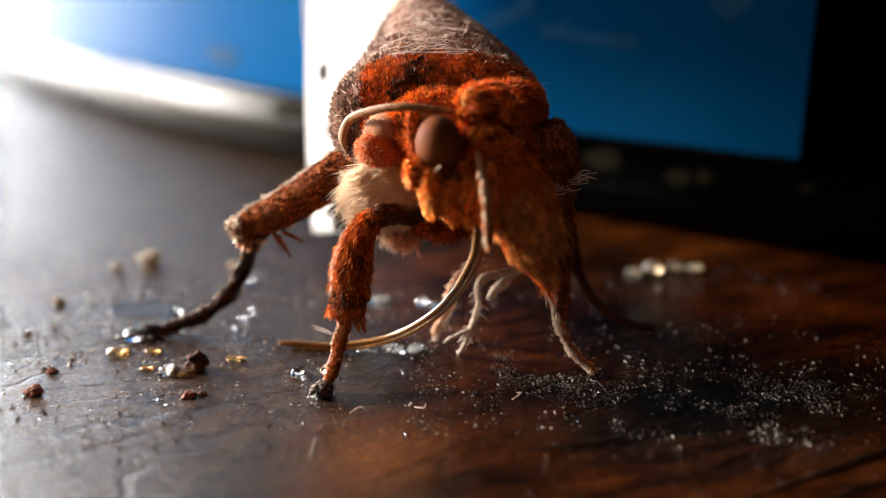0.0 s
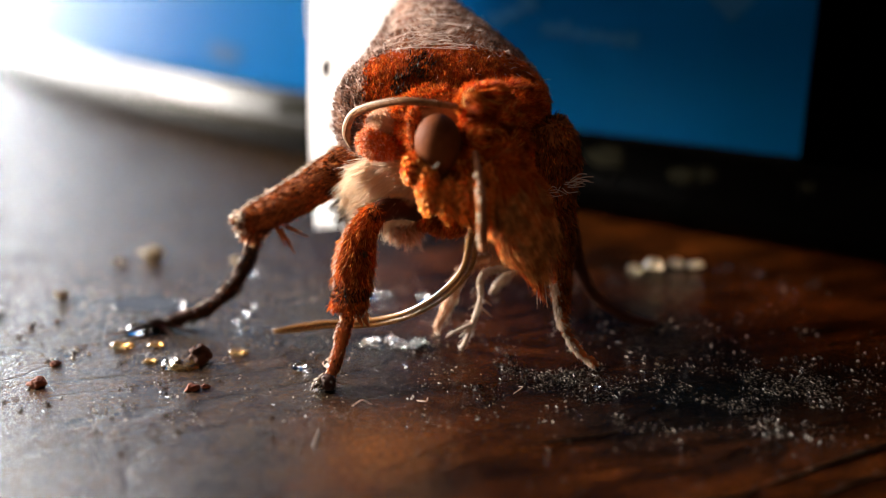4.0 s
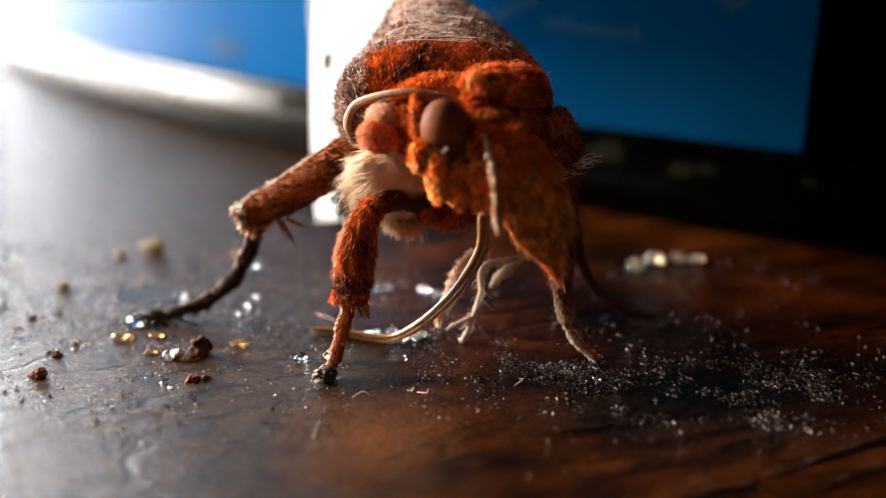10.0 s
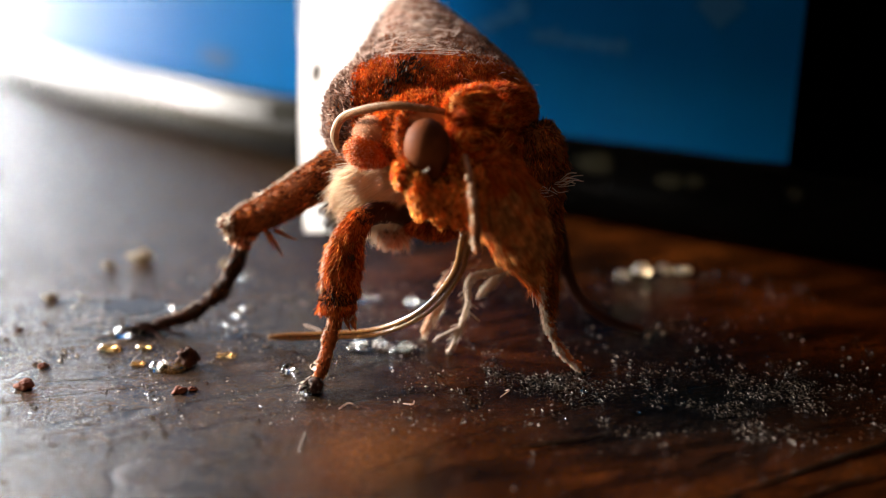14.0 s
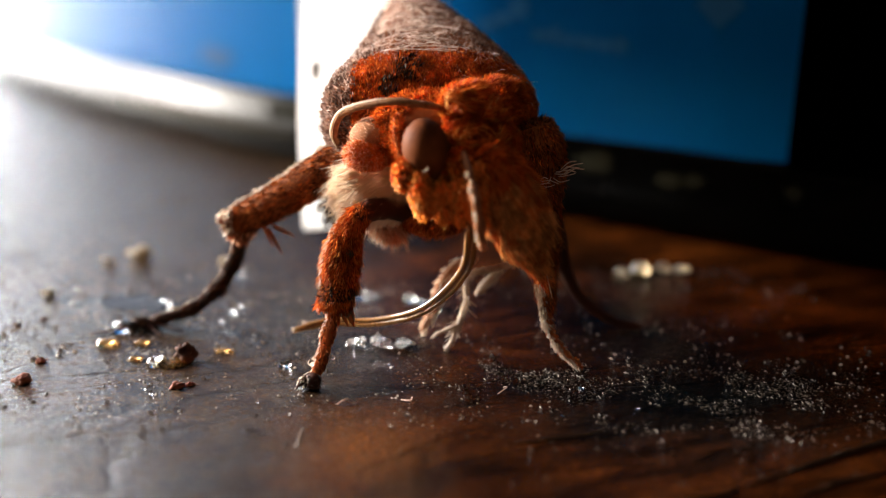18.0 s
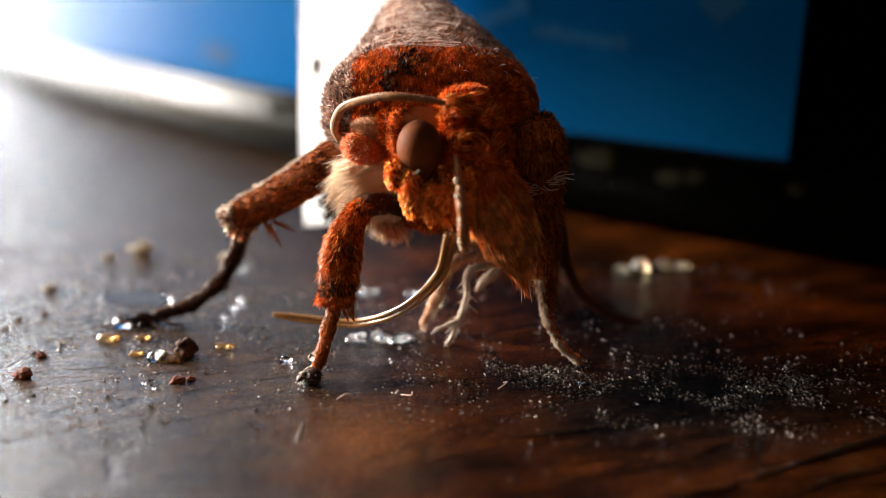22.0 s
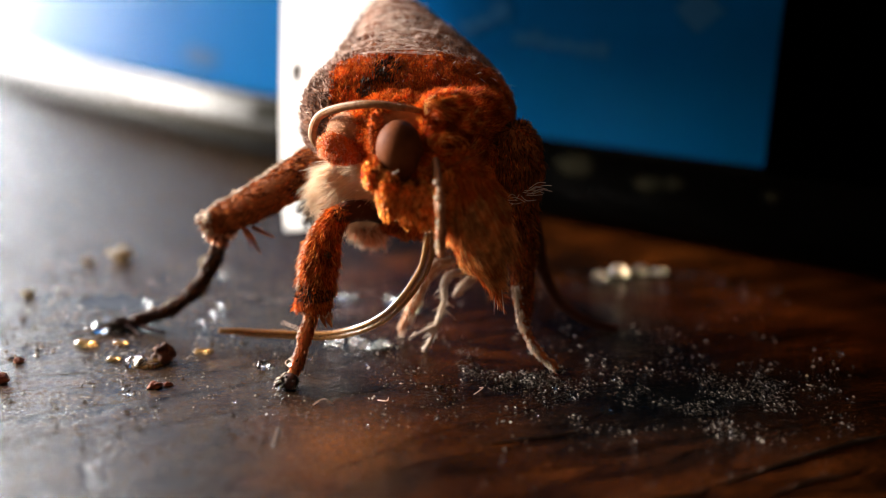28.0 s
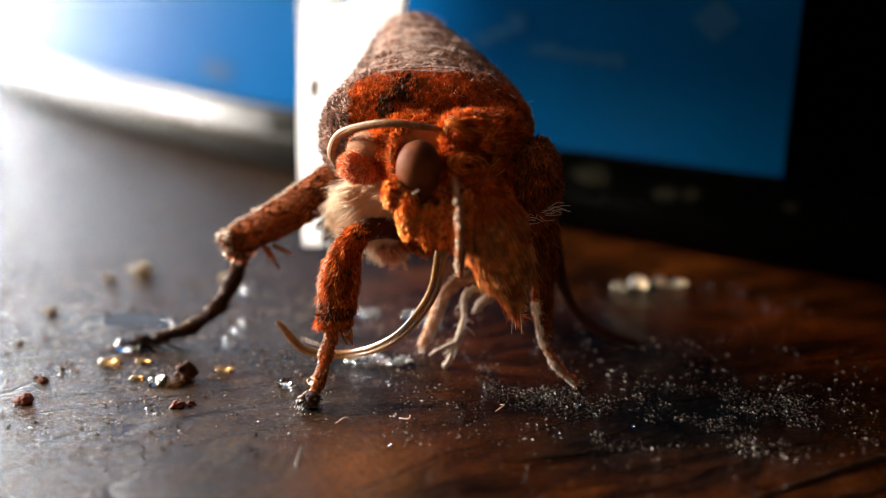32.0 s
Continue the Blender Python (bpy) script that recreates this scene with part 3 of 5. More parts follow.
# ---- room, table, drum ----
def slab(x0, x1, y0, y1, z0, z1):
    V = [(x, y, z) for z in (z0, z1) for y in (y0, y1) for x in (x0, x1)]
    return np.array(V, float), [(0, 2, 3, 1), (4, 5, 7, 6), (0, 1, 5, 4), (2, 6, 7, 3), (0, 4, 6, 2), (1, 3, 7, 5)]


def build_room():
    part("floor", slab(-1500, 2500, -2500, 3700, -790, -750), M_FLOOR, label="")
    part("ceiling", slab(-1500, 2500, -2500, 3700, 1750, 1800), M_WALL)
    part("wall_north", slab(-1300, 2300, 3500, 3650, -750, 1750), M_WALL)
    part("wall_south", slab(-1300, 2300, -2400, -2250, -750, 1750), M_WALL)
    part("wall_east", slab(2300, 2450, -2400, 3650, -750, 1750), M_WALL)
    # the window wall: an opening from y 0.05 to 2.2 m
    part("wall_west", merge(slab(-1450, -1300, -2400, 50, -750, 1750), slab(-1450, -1300, 2200, 3650, -750, 1750),
                            slab(-1450, -1300, 50, 2200, -750, -160), slab(-1450, -1300, 50, 2200, 660, 1750)), M_WALL)
    for n in ("floor", "ceiling", "wall_north", "wall_south", "wall_east", "wall_west"):
        tagged(bpy.data.objects[n], "plain pale painted room surface", "ceiling" if n == "ceiling" else n.split("_")[0], kind="structure")


build_room()


def build_table():
    t = thing("table", (150, 150, -750), "dark brown varnished wooden table with dark patches and dust", "table")
    top = slab(-450, 750, -250, 600, -28, 0)
    part("tabletop", top, M_WOOD, t, "dark varnished wooden top with dark patches and dust", origin=(0, 0, 0), smooth=False)
    for x in (-400, 690):
        for y in (-200, 550):
            part("leg", slab(x, x + 50, y, y + 50, -750, -28), M_WOOD, t, smooth=False)


build_table()

DRUM_C = (140.1, 231.7)
DRUM_R = 225.6


def ring(profile, a0, a1, n):
    """A surface turned about the drum's axis from rows of radius offset and height."""
    V, Fc = [], []
    m = len(profile)
    for i in range(n + 1):
        a = a0 + (a1 - a0) * i / n
        for dr, z in profile:
            V.append((DRUM_C[0] + (DRUM_R + dr) * math.cos(a), DRUM_C[1] + (DRUM_R + dr) * math.sin(a), z))
    for i in range(n):
        for k in range(m - 1):
            p = i * m + k
            Fc.append((p, p + m, p + m + 1, p + 1))
    return np.array(V), Fc


def angle_at(x, y):
    return math.atan2(y - DRUM_C[1], x - DRUM_C[0])


def build_drum():
    d = thing("drum", (DRUM_C[0], DRUM_C[1], 0), "large blue enamelled metal drum with dark rim standing on the table", "drum")
    full = 2 * math.pi
    part("wall", ring([(-0.6, 4.1), (0.0, 4.2), (0.10, 4.3), (0.10, 4.4), (0.10, 4.5), (0.09, 5.2), (0.07, 6.0), (0.04, 7.0), (0.01, 8.2), (0, 9.5), (0, 259), (0, 259.6), (0, 260), (-0.5, 260.5), (-1.0, 260.5)], 0, full, 160), M_BLUE, d, "blue enamelled metal wall")
    prof = [(-2.0, 0.3), (-0.6, 0.0), (0.5, 0.25), (1.0, 0.9), (1.15, 1.7), (0.95, 2.5), (0.55, 3.2), (0.30, 3.85), (0.12, 4.4), (-0.4, 4.5)]
    part("rim", ring(prof, 0, full, 260), M_TIN, d, "worn dull tinplate bottom rim")

    def patch(name, a, w, z, h, lift, mat, lab, seed):
        """A thin uneven mark lying on the drum's side."""
        V = []
        for ring_r in (0.0, 0.5, 1.0):
            for j in range(18):
                th = 2 * math.pi * j / 18
                e = ring_r * (1 + 0.5 * noise.noise(Vector((math.cos(th) * 1.5, math.sin(th) * 1.5, seed))))
                zz, aa = z + h * e * math.sin(th), a + w * e * math.cos(th)
                R = DRUM_R + np.interp(zz, [0.25, 0.9, 1.7, 2.5, 3.2, 3.85, 4.4], [0.5, 1.0, 1.15, 0.95, 0.55, 0.30, 0.12]) + lift - 0.5 * lift * ring_r
                V.append((DRUM_C[0] + R * math.cos(aa), DRUM_C[1] + R * math.sin(aa), zz))
        Fc = [(q * 18 + j, q * 18 + (j + 1) % 18, q * 18 + 18 + (j + 1) % 18, q * 18 + 18 + j) for q in range(2) for j in range(18)]
        part(name, (np.array(V), Fc), mat, d, lab)

    for k, (a, w, z, h) in enumerate(((-2.1925, 0.0052, 3.3, 0.45), (-2.1745, 0.0030, 2.95, 0.35), (-2.1690, 0.0022, 3.1, 0.30), (-2.1480, 0.0018, 3.2, 0.25), (-2.2965, 0.010, 3.3, 0.5), (-2.270, 0.006, 3.1, 0.5))):
        patch("scuff", a, w, z, h, 0.08, M_SCUFF, "dull olive scuff on the rim", k)
    patch("smudge", -2.3334, 0.010, 6.3, 0.7, 0.03, M_SMUDGE, "faint grey smudge on the blue wall", 21)
    a = -2.1508
    part("panel", ring([(-0.3, 4.0), (0.2, 4.05), (0.25, 4.2), (0.25, 4.5), (0.25, 239), (0.25, 239.6), (0.2, 239.9), (-0.3, 240)], a, a + 1.1, 60), M_BLACK, d, "black printed panel")
    # faded print on the wall, unreadable at this distance
    for a0, a1, z0, z1 in [(-2.2125, -2.2065, 9.2, 9.75), (-2.2070, -2.2050, 9.1, 10.0), (-2.2045, -2.2005, 9.05, 9.6), (-2.2000, -2.1960, 9.0, 9.55), (-2.1955, -2.1915, 8.9, 9.5), (-2.1910, -2.1880, 8.85, 9.6),
                           (-2.2281, -2.2230, 9.5, 10.1), (-2.2235, -2.2185, 9.9, 10.5), (-2.2190, -2.2139, 10.3, 11.3)]:
        part("print_bar", ring([(-0.1, z0), (0.02, z0), (0.02, z1), (-0.1, z1)], a0, a1, 4), M_PRINT, d, "faded pale blue print", smooth=False)
    a, b, z, e = -2.1735, -2.1625, 11.3, 1.0
    pts = [((a + b) / 2, z - e), (b, z + 0.1), ((a + b) / 2, z + 1.2 * e), (a, z + 0.1)]
    V = [(DRUM_C[0] + (DRUM_R + q) * math.cos(t), DRUM_C[1] + (DRUM_R + q) * math.sin(t), h) for q in (-0.1, 0.01) for t, h in pts]
    part("print_diamond", (np.array(V), [(4, 5, 6, 7), (0, 1, 5, 4), (1, 2, 6, 5), (2, 3, 7, 6), (3, 0, 4, 7)]), M_PRINT, d, "faded pale diamond print", smooth=False)
    part("base_plate", (np.array([(DRUM_C[0] + (DRUM_R - 1.8) * math.cos(2 * math.pi * k / 60), DRUM_C[1] + (DRUM_R - 1.8) * math.sin(2 * math.pi * k / 60), 2.0) for k in range(60)]), [tuple(range(60))]), M_TIN, d)
    part("lid", (np.array([(DRUM_C[0] + (DRUM_R - 0.5) * math.cos(2 * math.pi * k / 60), DRUM_C[1] + (DRUM_R - 0.5) * math.sin(2 * math.pi * k / 60), 258.0) for k in range(60)]), [tuple(range(60))]), M_BLUE, d)


build_drum()

# ---- the moth ----
moth = thing("moth", (0, 31.5, 0), "orange-brown furry moth drinking with its proboscis, standing on the table", "moth")
HEAD_AT = (0.25, 34.12, 8.05)


def hull(rows, power, nseg=40, n=26):
    """A body lofted through rows of y, centre x, half width, bottom z, top z."""
    S = spline(rows, n)
    V, Fc = [], []
    for y, cx, hw, zb, zt in S:
        cz = zb + (zt - zb) * 0.5
        for j in range(nseg):
            a = 2 * math.pi * j / nseg
            c, s = math.cos(a), math.sin(a)
            V.append((cx + hw * math.copysign(abs(c) ** power, c), y, cz + (zt - zb) * 0.5 * math.copysign(abs(s) ** power, s)))
    for k in range(n - 1):
        for j in range(nseg):
            a, b = k * nseg + j, k * nseg + (j + 1) % nseg
            Fc.append((a, a + nseg, b + nseg, b))
    V += [(S[0][1], S[0][0] - 0.1, (S[0][3] + S[0][4]) / 2), (S[-1][1], S[-1][0] + 0.3, (S[-1][3] + S[-1][4]) / 2)]
    for j in range(nseg):
        Fc.append((j, (j + 1) % nseg, len(V) - 2))
        Fc.append(((n - 1) * nseg + (j + 1) % nseg, (n - 1) * nseg + j, len(V) - 1))
    return np.array(V), Fc


def build_thorax():
    g = hull([(30.6, -0.2, 2.2, 7.2, 9.0), (31.3, -0.15, 3.2, 6.6, 9.8), (32.3, -0.1, 3.65, 5.8, 10.35), (33.6, 0.0, 3.5, 4.0, 10.85),
              (35.5, -0.3, 2.7, 4.2, 11.45), (38.0, -0.85, 1.5, 5.6, 12.05), (41.5, -1.4, 1.3, 6.6, 11.3), (46.0, -2.4, 1.0, 6.0, 8.6)], 0.78)
    th = part("thorax", g, M_BROWN, moth, "humped thorax under grey-brown and orange hairs")
    orange = lambda P, n: (P[:, 1] < 32.5) & (P[:, 0] > -2.75) & ((P[:, 2] > 7.6) | (P[:, 0] > 0.5))
    grey = lambda P, n: ((P[:, 1] >= 32.2) | (P[:, 0] <= -2.6)) & (P[:, 2] > 6) & (P[:, 1] < 41)
    part("fur", hairs(g, 30000, 0.10, 0.045, (0, 0.2, 0.5), 0.45, 1, orange), M_FUR_ORANGE, th, "orange collar hairs")
    part("fur", hairs(g, 9000, 0.30, 0.026, (0.1, -0.3, -0.9), 0.06, 10, orange, 0.15, 0.12, False, 0.4), M_FUR_ORANGE, th, "long orange collar hairs hanging down")
    part("fur", hairs(g, 36000, 0.10, 0.05, (0, 0.5, 0.3), 0.35, 2, grey, 0.6, 0.5), M_FUR_GREY, th, "grey-brown matted hairs")
    part("fur", hairs(g, 2000, 0.30, 0.030, (0.6, 0.3, 0.1), 0.08, 3, lambda P, n: grey(P, n) & (P[:, 0] < 1.2), 0.5, 0.45, False, 1.3), M_STRAND, th, "pale matted strands")
    part("fur", hairs(g, 1300, 0.28, 0.030, (0.1, -0.5, -0.8), 0.08, 33, lambda P, n: grey(P, n) & (P[:, 0] < 1.2), 0.5, 0.45, False, 1.3), M_STRAND, th, "pale strands across the mat")
    part("fur", hairs(g, 4600, 0.20, 0.13, (-0.3, 0.2, 0.4), 0.6, 6, lambda P, n: grey(P, n) & (P[:, 0] < -1.9) & (P[:, 1] < 37), 0.5, 0.6), M_FUR_GREY, th, "rough grey flakes")
    part("fur", hairs(g, 700, 0.40, 0.017, (0.05, -0.6, -0.9), 0.0, 9, lambda P, n: (P[:, 1] > 32.15) & (P[:, 1] < 33.0) & (P[:, 2] > 8.8), 0.3, 0.25, True, 0.3), M_STRAND, th, "pale tangled strands hanging over the collar")
    grid, seg, rng = g[0][:26 * 40].reshape(26, 40, 3), 40, random.Random(77)

    def on_back(k, j):
        k = min(max(k, 0.0), 24.99)
        a, b, c, d = int(k), int(j) % seg, k - int(k), j - int(j)
        p = (grid[a, b] * (1 - c) + grid[a + 1, b] * c) * (1 - d) + (grid[a, (b + 1) % seg] * (1 - c) + grid[a + 1, (b + 1) % seg] * c) * d
        up = p - np.array((-0.3, p[1], 7.0))
        return p + up / np.linalg.norm(up) * (0.07 + 0.05 * rng.random())

    net = []
    for q in range(620):
        k, j = rng.uniform(7.0, 17.5), rng.uniform(9.5, 18.0)
        dk, dj = (rng.uniform(0.4, 1.1), rng.gauss(0, 0.25)) if q % 2 else (rng.gauss(0, 0.12), rng.uniform(0.5, 1.6))
        net.append([on_back(k + dk * (u - 0.5) + rng.gauss(0, 0.07), j + dj * (u - 0.5) + rng.gauss(0, 0.08)) for u in (0, 0.25, 0.5, 0.75, 1)])
    part("fur", strands(net, 0.026), M_STRAND, th, "net of pale matted threads")
    spot = lambda P, n: orange(P, n) & ((np.hypot(P[:, 0] + 0.9, P[:, 2] - 9.85) < 0.45) | (np.hypot(P[:, 0] + 1.5, P[:, 2] - 9.3) < 0.35))
    part("fur", hairs(g, 420, 0.22, 0.06, (0.3, 0.2, 0.5), 0.6, 5, spot), M_DIRT, th, "dark collar mark")
    part("fur", hairs(g, 220, 0.35, 0.024, (0, -0.2, -0.6), 0.02, 4, orange, 0.4, 0.25, True, 0.3), M_STRAND, th, "pale matted strands")


build_thorax()


def wing_at(u, v):
    lo = np.array((-2.4, 33.4, 3.8)) * (1 - u) + np.array((-5.95, 41.4, 1.28)) * u
    hi = np.array((-0.9, 37.9, 13.2)) * (1 - u) + np.array((-6.15, 42.9, 13.59)) * u
    p = lo * (1 - v) + hi * v
    p[2] -= 1.1 * math.exp(-((u - 0.55) / 0.15) ** 2) * v ** 10
    p[1] -= 0.7 * math.sin(math.pi * u) * math.sin(math.pi * v)
    p[0] -= 0.10 * math.sin(v * 5) * u
    p[1] += 0.05 * noise.noise(Vector((u * 6, v * 5, 0.3)))
    return p


def shading_wing():
    """An unseen rear half of the raised wing, running back from the front half's outer edge, added to shade the drum.
    """
    n, m = 16, 20
    V, Fc = [], []
    for side in (0.0, 0.09):
        for i in range(n + 1):
            for j in range(m + 1):
                u, v = i / n, j / m
                y = 42.6 + 14.8 * u
                top = 22.0 + 3.0 * math.sin(math.pi * (0.25 + 0.6 * u)) - 5.0 * u ** 4
                V.append((-0.1425 * y + 0.05 + 0.25 * math.sin(math.pi * u) + 0.06 * math.sin(9 * v) + side, y, 8.8 - 0.3 * u + (top - 8.8) * v))
    w, k = m + 1, (n + 1) * (m + 1)
    for i in range(n):
        for j in range(m):
            a = i * w + j
            Fc += [(a, a + w, a + w + 1, a + 1), (k + a, k + a + 1, k + a + w + 1, k + a + w)]
    rim = [i * w for i in range(n + 1)] + [n * w + j for j in range(1, m + 1)] + [i * w + m for i in range(n - 1, -1, -1)] + [j for j in range(m - 1, 0, -1)]
    Fc += [(a, a + k, b + k, b) for a, b in zip(rim, rim[1:] + rim[:1])]
    part("wing", (np.array(V), Fc), M_WINGBACK, moth, "unseen rear half of the raised wing, added to shade the drum")


def build_wing():
    n, m = 26, 30
    V, Fc = [], []
    for s in (0, 1):
        for i in range(n + 1):
            for j in range(m + 1):
                V.append(wing_at(i / n, j / m) + s * np.array((0.08, 0.06, 0)))
    w = m + 1
    k = (n + 1) * w
    for i in range(n):
        for j in range(m):
            a = i * w + j
            Fc.append((a, a + w, a + w + 1, a + 1))
            Fc.append((k + a, k + a + 1, k + a + w + 1, k + a + w))
    for i in range(n):
        for j in (0, m):
            a = i * w + j
            Fc.append((a, a + k, a + w + k, a + w))
    for j in range(m):
        for i in (0, n):
            a = i * w + j
            Fc.append((a, a + 1, a + 1 + k, a + k))
    wing = part("wing", (np.array(V), Fc), M_WING, moth, "cream-white wing in bright sunlight")
    for k, (u, v, s) in enumerate([(0.66, 0.36, 0.5), (0.72, 0.42, 0.4), (0.60, 0.47, 0.35), (0.70, 0.31, 0.3), (0.63, 0.41, 0.25), (0.80, 0.34, 0.3)]):
        p, q = wing_at(u, v), wing_at(u + 0.02, v + 0.05 * s * 2)
        m = (p + q) / 2 + np.array((0.12 * (k % 2 - 0.5), 0, 0))
        part("wing_mark", tube([(*p, 0.04), (*m, 0.10 + 0.08 * s), (*q, 0.03)], 8, 8), M_BROWN, wing, "brown wing mark")
    part("wing_spot", blob(wing_at(0.76, 0.585), (0.24, 0.16, 0.40), 14, 10), M_WINGSPOT, wing, "dark oval wing spot")


build_wing()
shading_wing()


def build_limb(name, label, stages, spines=(), spur=M_BROWN):
    """A leg: rows for each stage of name, path, skin, hair counts."""
    first = None
    for k, (nm, path, mat, fur) in enumerate(stages):
        g = tube(path, 22, 14, 1.0, 0.06, k)
        ob = part(nm if k else name, g, mat, first or moth, label if k == 0 else "")
        first = first or ob
        for cnt, ln, wd, hm, stand, *face in fur:
            d = np.array(path[-1][:3], float) - np.array(path[0][:3], float)
            part("fur", hairs(g, cnt, ln, wd, d / np.linalg.norm(d), stand, 7 + k, (lambda P, n: n @ np.array(face[0]) > 0.72) if face else None), hm, ob if ob is first else first)
    for a, b, r in spines:
        part("spur", tube([(*a, r), (*(np.array(a) * 0.5 + np.array(b) * 0.5), r * 0.8), (*b, r * 0.15)], 8, 8), spur, first)
    return first


def build_legs():
    leg = build_limb("foreleg", "rust-brown hairy leg with dark tarsus", [
        ("femur", [(-1.9, 32.0, 7.2, 0.62), (-3.3, 32.3, 6.5, 0.68), (-4.96, 32.6, 5.35, 0.66), (-6.2, 32.9, 4.58, 0.60), (-6.85, 33.0, 4.2, 0.56), (-7.15, 33.0, 4.02, 0.50)], M_BROWN,
         # the silvery rows with a facing put the sun's rim light into the coat
         [(9000, 0.13, 0.055, M_FUR_DARKLEG, 0.22), (700, 0.2, 0.05, M_FUR_BROWN, 0.3), (4200, 0.17, 0.045, M_FUR_PALE, 0.7, (-0.40, 0.55, 0.73))]),
        ("tarsus", [(-6.80, 33.0, 4.1, 0.30), (-7.08, 33.0, 3.3, 0.25), (-7.22, 33.0, 2.85, 0.21), (-7.32, 33.0, 2.6, 0.25), (-7.7, 33.0, 1.9, 0.20), (-8.0, 32.98, 1.5, 0.24), (-8.5, 32.95, 1.02, 0.18), (-8.9, 32.9, 0.78, 0.22),
                    (-9.5, 32.85, 0.50, 0.16), (-9.9, 32.8, 0.38, 0.19), (-10.5, 32.7, 0.2, 0.14)], M_DARKLEG,
         [(2600, 0.12, 0.05, M_DIRT, 0.4), (900, 0.13, 0.05, M_FUR_DARKLEG, 0.4), (420, 0.24, 0.06, M_DIRT, 0.5, (0.55, -0.3, -0.75)), (420, 0.12, 0.04, M_FUR_PALE, 0.5, (-0.75, 0.3, 0.55))]),
        ("claw", [(-10.5, 32.7, 0.2, 0.16), (-10.9, 32.6, 0.22, 0.19), (-11.15, 32.5, 0.14, 0.1)], M_DARKLEG, [(260, 0.16, 0.05, M_DIRT, 0.6)]),
        ("claw", [(-10.9, 32.6, 0.18, 0.08), (-11.5, 32.3, 0.1, 0.05), (-12.5, 31.9, 0.04, 0.02)], M_DARKLEG, []),
        ("claw", [(-10.3, 32.7, 0.25, 0.10), (-9.7, 32.4, 0.12, 0.06), (-9.1, 32.2, 0.04, 0.02)], M_DARKLEG, []),
        ("claw", [(-10.6, 32.6, 0.2, 0.08), (-10.2, 32.2, 0.10, 0.05), (-9.9, 31.9, 0.04, 0.02)], M_DARKLEG, []),
    ], [((-5.75, 32.6, 4.05), (-4.95, 32.5, 3.70), 0.09), ((-5.95, 32.6, 3.95), (-5.45, 32.5, 3.05), 0.09), ((-6.1, 32.5, 4.1), (-5.75, 32.4, 3.35), 0.06)])
    # the open, pale-edged end of the shin scales round the knee
    cuff = tube([(-6.55, 33.0, 4.4, 0.50), (-6.9, 33.0, 4.15, 0.57), (-7.15, 33.0, 3.98, 0.60), (-7.34, 33.0, 3.82, 0.66)], 10, 18, 1.0, 0.10, 9, ends=False)
    part("cuff", cuff, M_BROWN, leg, "flared cuff of scales with a pale edge")
    part("fur", hairs(cuff, 1100, 0.16, 0.07, (-0.85, 0, -0.5), 0.2, 17, None), M_FUR_DARKLEG, leg)
    part("fur", hairs(cuff, 420, 0.17, 0.08, (-0.8, 0, -0.6), 0.25, 18, lambda P, n: P[:, 0] < -7.1), M_FUR_PALE, leg)
    part("fur", hairs(cuff, 420, 0.22, 0.08, (-0.4, 0, -0.9), 0.2, 19, lambda P, n: (P[:, 2] < 3.9)), M_FUR_PINK, leg)
    leg = build_limb("foreleg", "rust-orange leg thick with short scales", [
        ("femur", [(0.6, 31.4, 4.55, 0.42), (-0.3, 31.3, 4.85, 0.5), (-1.2, 31.0, 5.25, 0.48), (-2.0, 30.5, 5.3, 0.42), (-2.55, 30.2, 5.05, 0.36)], M_DARKLEG, []),
        ("tibia", [(-2.2, 30.3, 5.35, 0.28), (-2.62, 30.2, 4.9, 0.42), (-2.92, 30.1, 4.25, 0.56), (-3.08, 29.9, 3.4, 0.64), (-3.14, 29.75, 2.75, 0.58), (-3.18, 29.7, 2.45, 0.46)], M_ORANGE,
         # the last row whitens the left side in place of a sunlit edge
         [(8000, 0.12, 0.065, M_FUR_LEG, 0.25), (900, 0.24, 0.06, M_FUR_LEG, 0.45), (500, 0.17, 0.05, M_FUR_FACE, 0.4), (700, 0.15, 0.05, M_FUR_PALE, 0.6, (-0.95, 0.2, 0.1))]),
        ("tarsus", [(-3.22, 29.6, 2.4, 0.30), (-3.32, 29.3, 1.75, 0.21), (-3.42, 29.05, 1.4, 0.235), (-3.5, 28.7, 1.0, 0.18), (-3.6, 28.4, 0.68, 0.20), (-3.72, 28.1, 0.42, 0.15), (-3.85, 27.8, 0.22, 0.16)], M_BROWN,
         [(1500, 0.10, 0.05, M_FUR_LEG, 0.35), (260, 0.12, 0.06, M_FUR_PALE, 0.5, (-0.9, -0.2, 0.2)), (300, 0.1, 0.06, M_DIRT, 0.35)]),
        ("claw", [(-3.85, 27.9, 0.28, 0.22), (-3.75, 27.65, 0.22, 0.26), (-3.62, 27.5, 0.12, 0.08)], M_DARKLEG, [(120, 0.12, 0.05, M_DIRT, 0.5)]),
        ("claw", [(-3.9, 28.0, 0.35, 0.12), (-4.15, 27.75, 0.2, 0.1), (-4.3, 27.55, 0.08, 0.03)], M_DARKLEG, [(60, 0.12, 0.05, M_FUR_PALE, 0.5)]),
    ], [((-2.75, 29.3, 1.95), (-2.55, 29.2, 1.55), 0.1), ((-2.95, 29.3, 2.0), (-2.75, 29.2, 1.55), 0.09)])
    cuff = tube([(-3.13, 29.74, 2.85, 0.60), (-3.17, 29.66, 2.55, 0.58), (-3.22, 29.58, 2.2, 0.60), (-3.27, 29.52, 1.98, 0.62)], 10, 18, 1.0, 0.10, 8, ends=False)
    part("cuff", cuff, M_ORANGE, leg, "ragged cuff of rust scales")
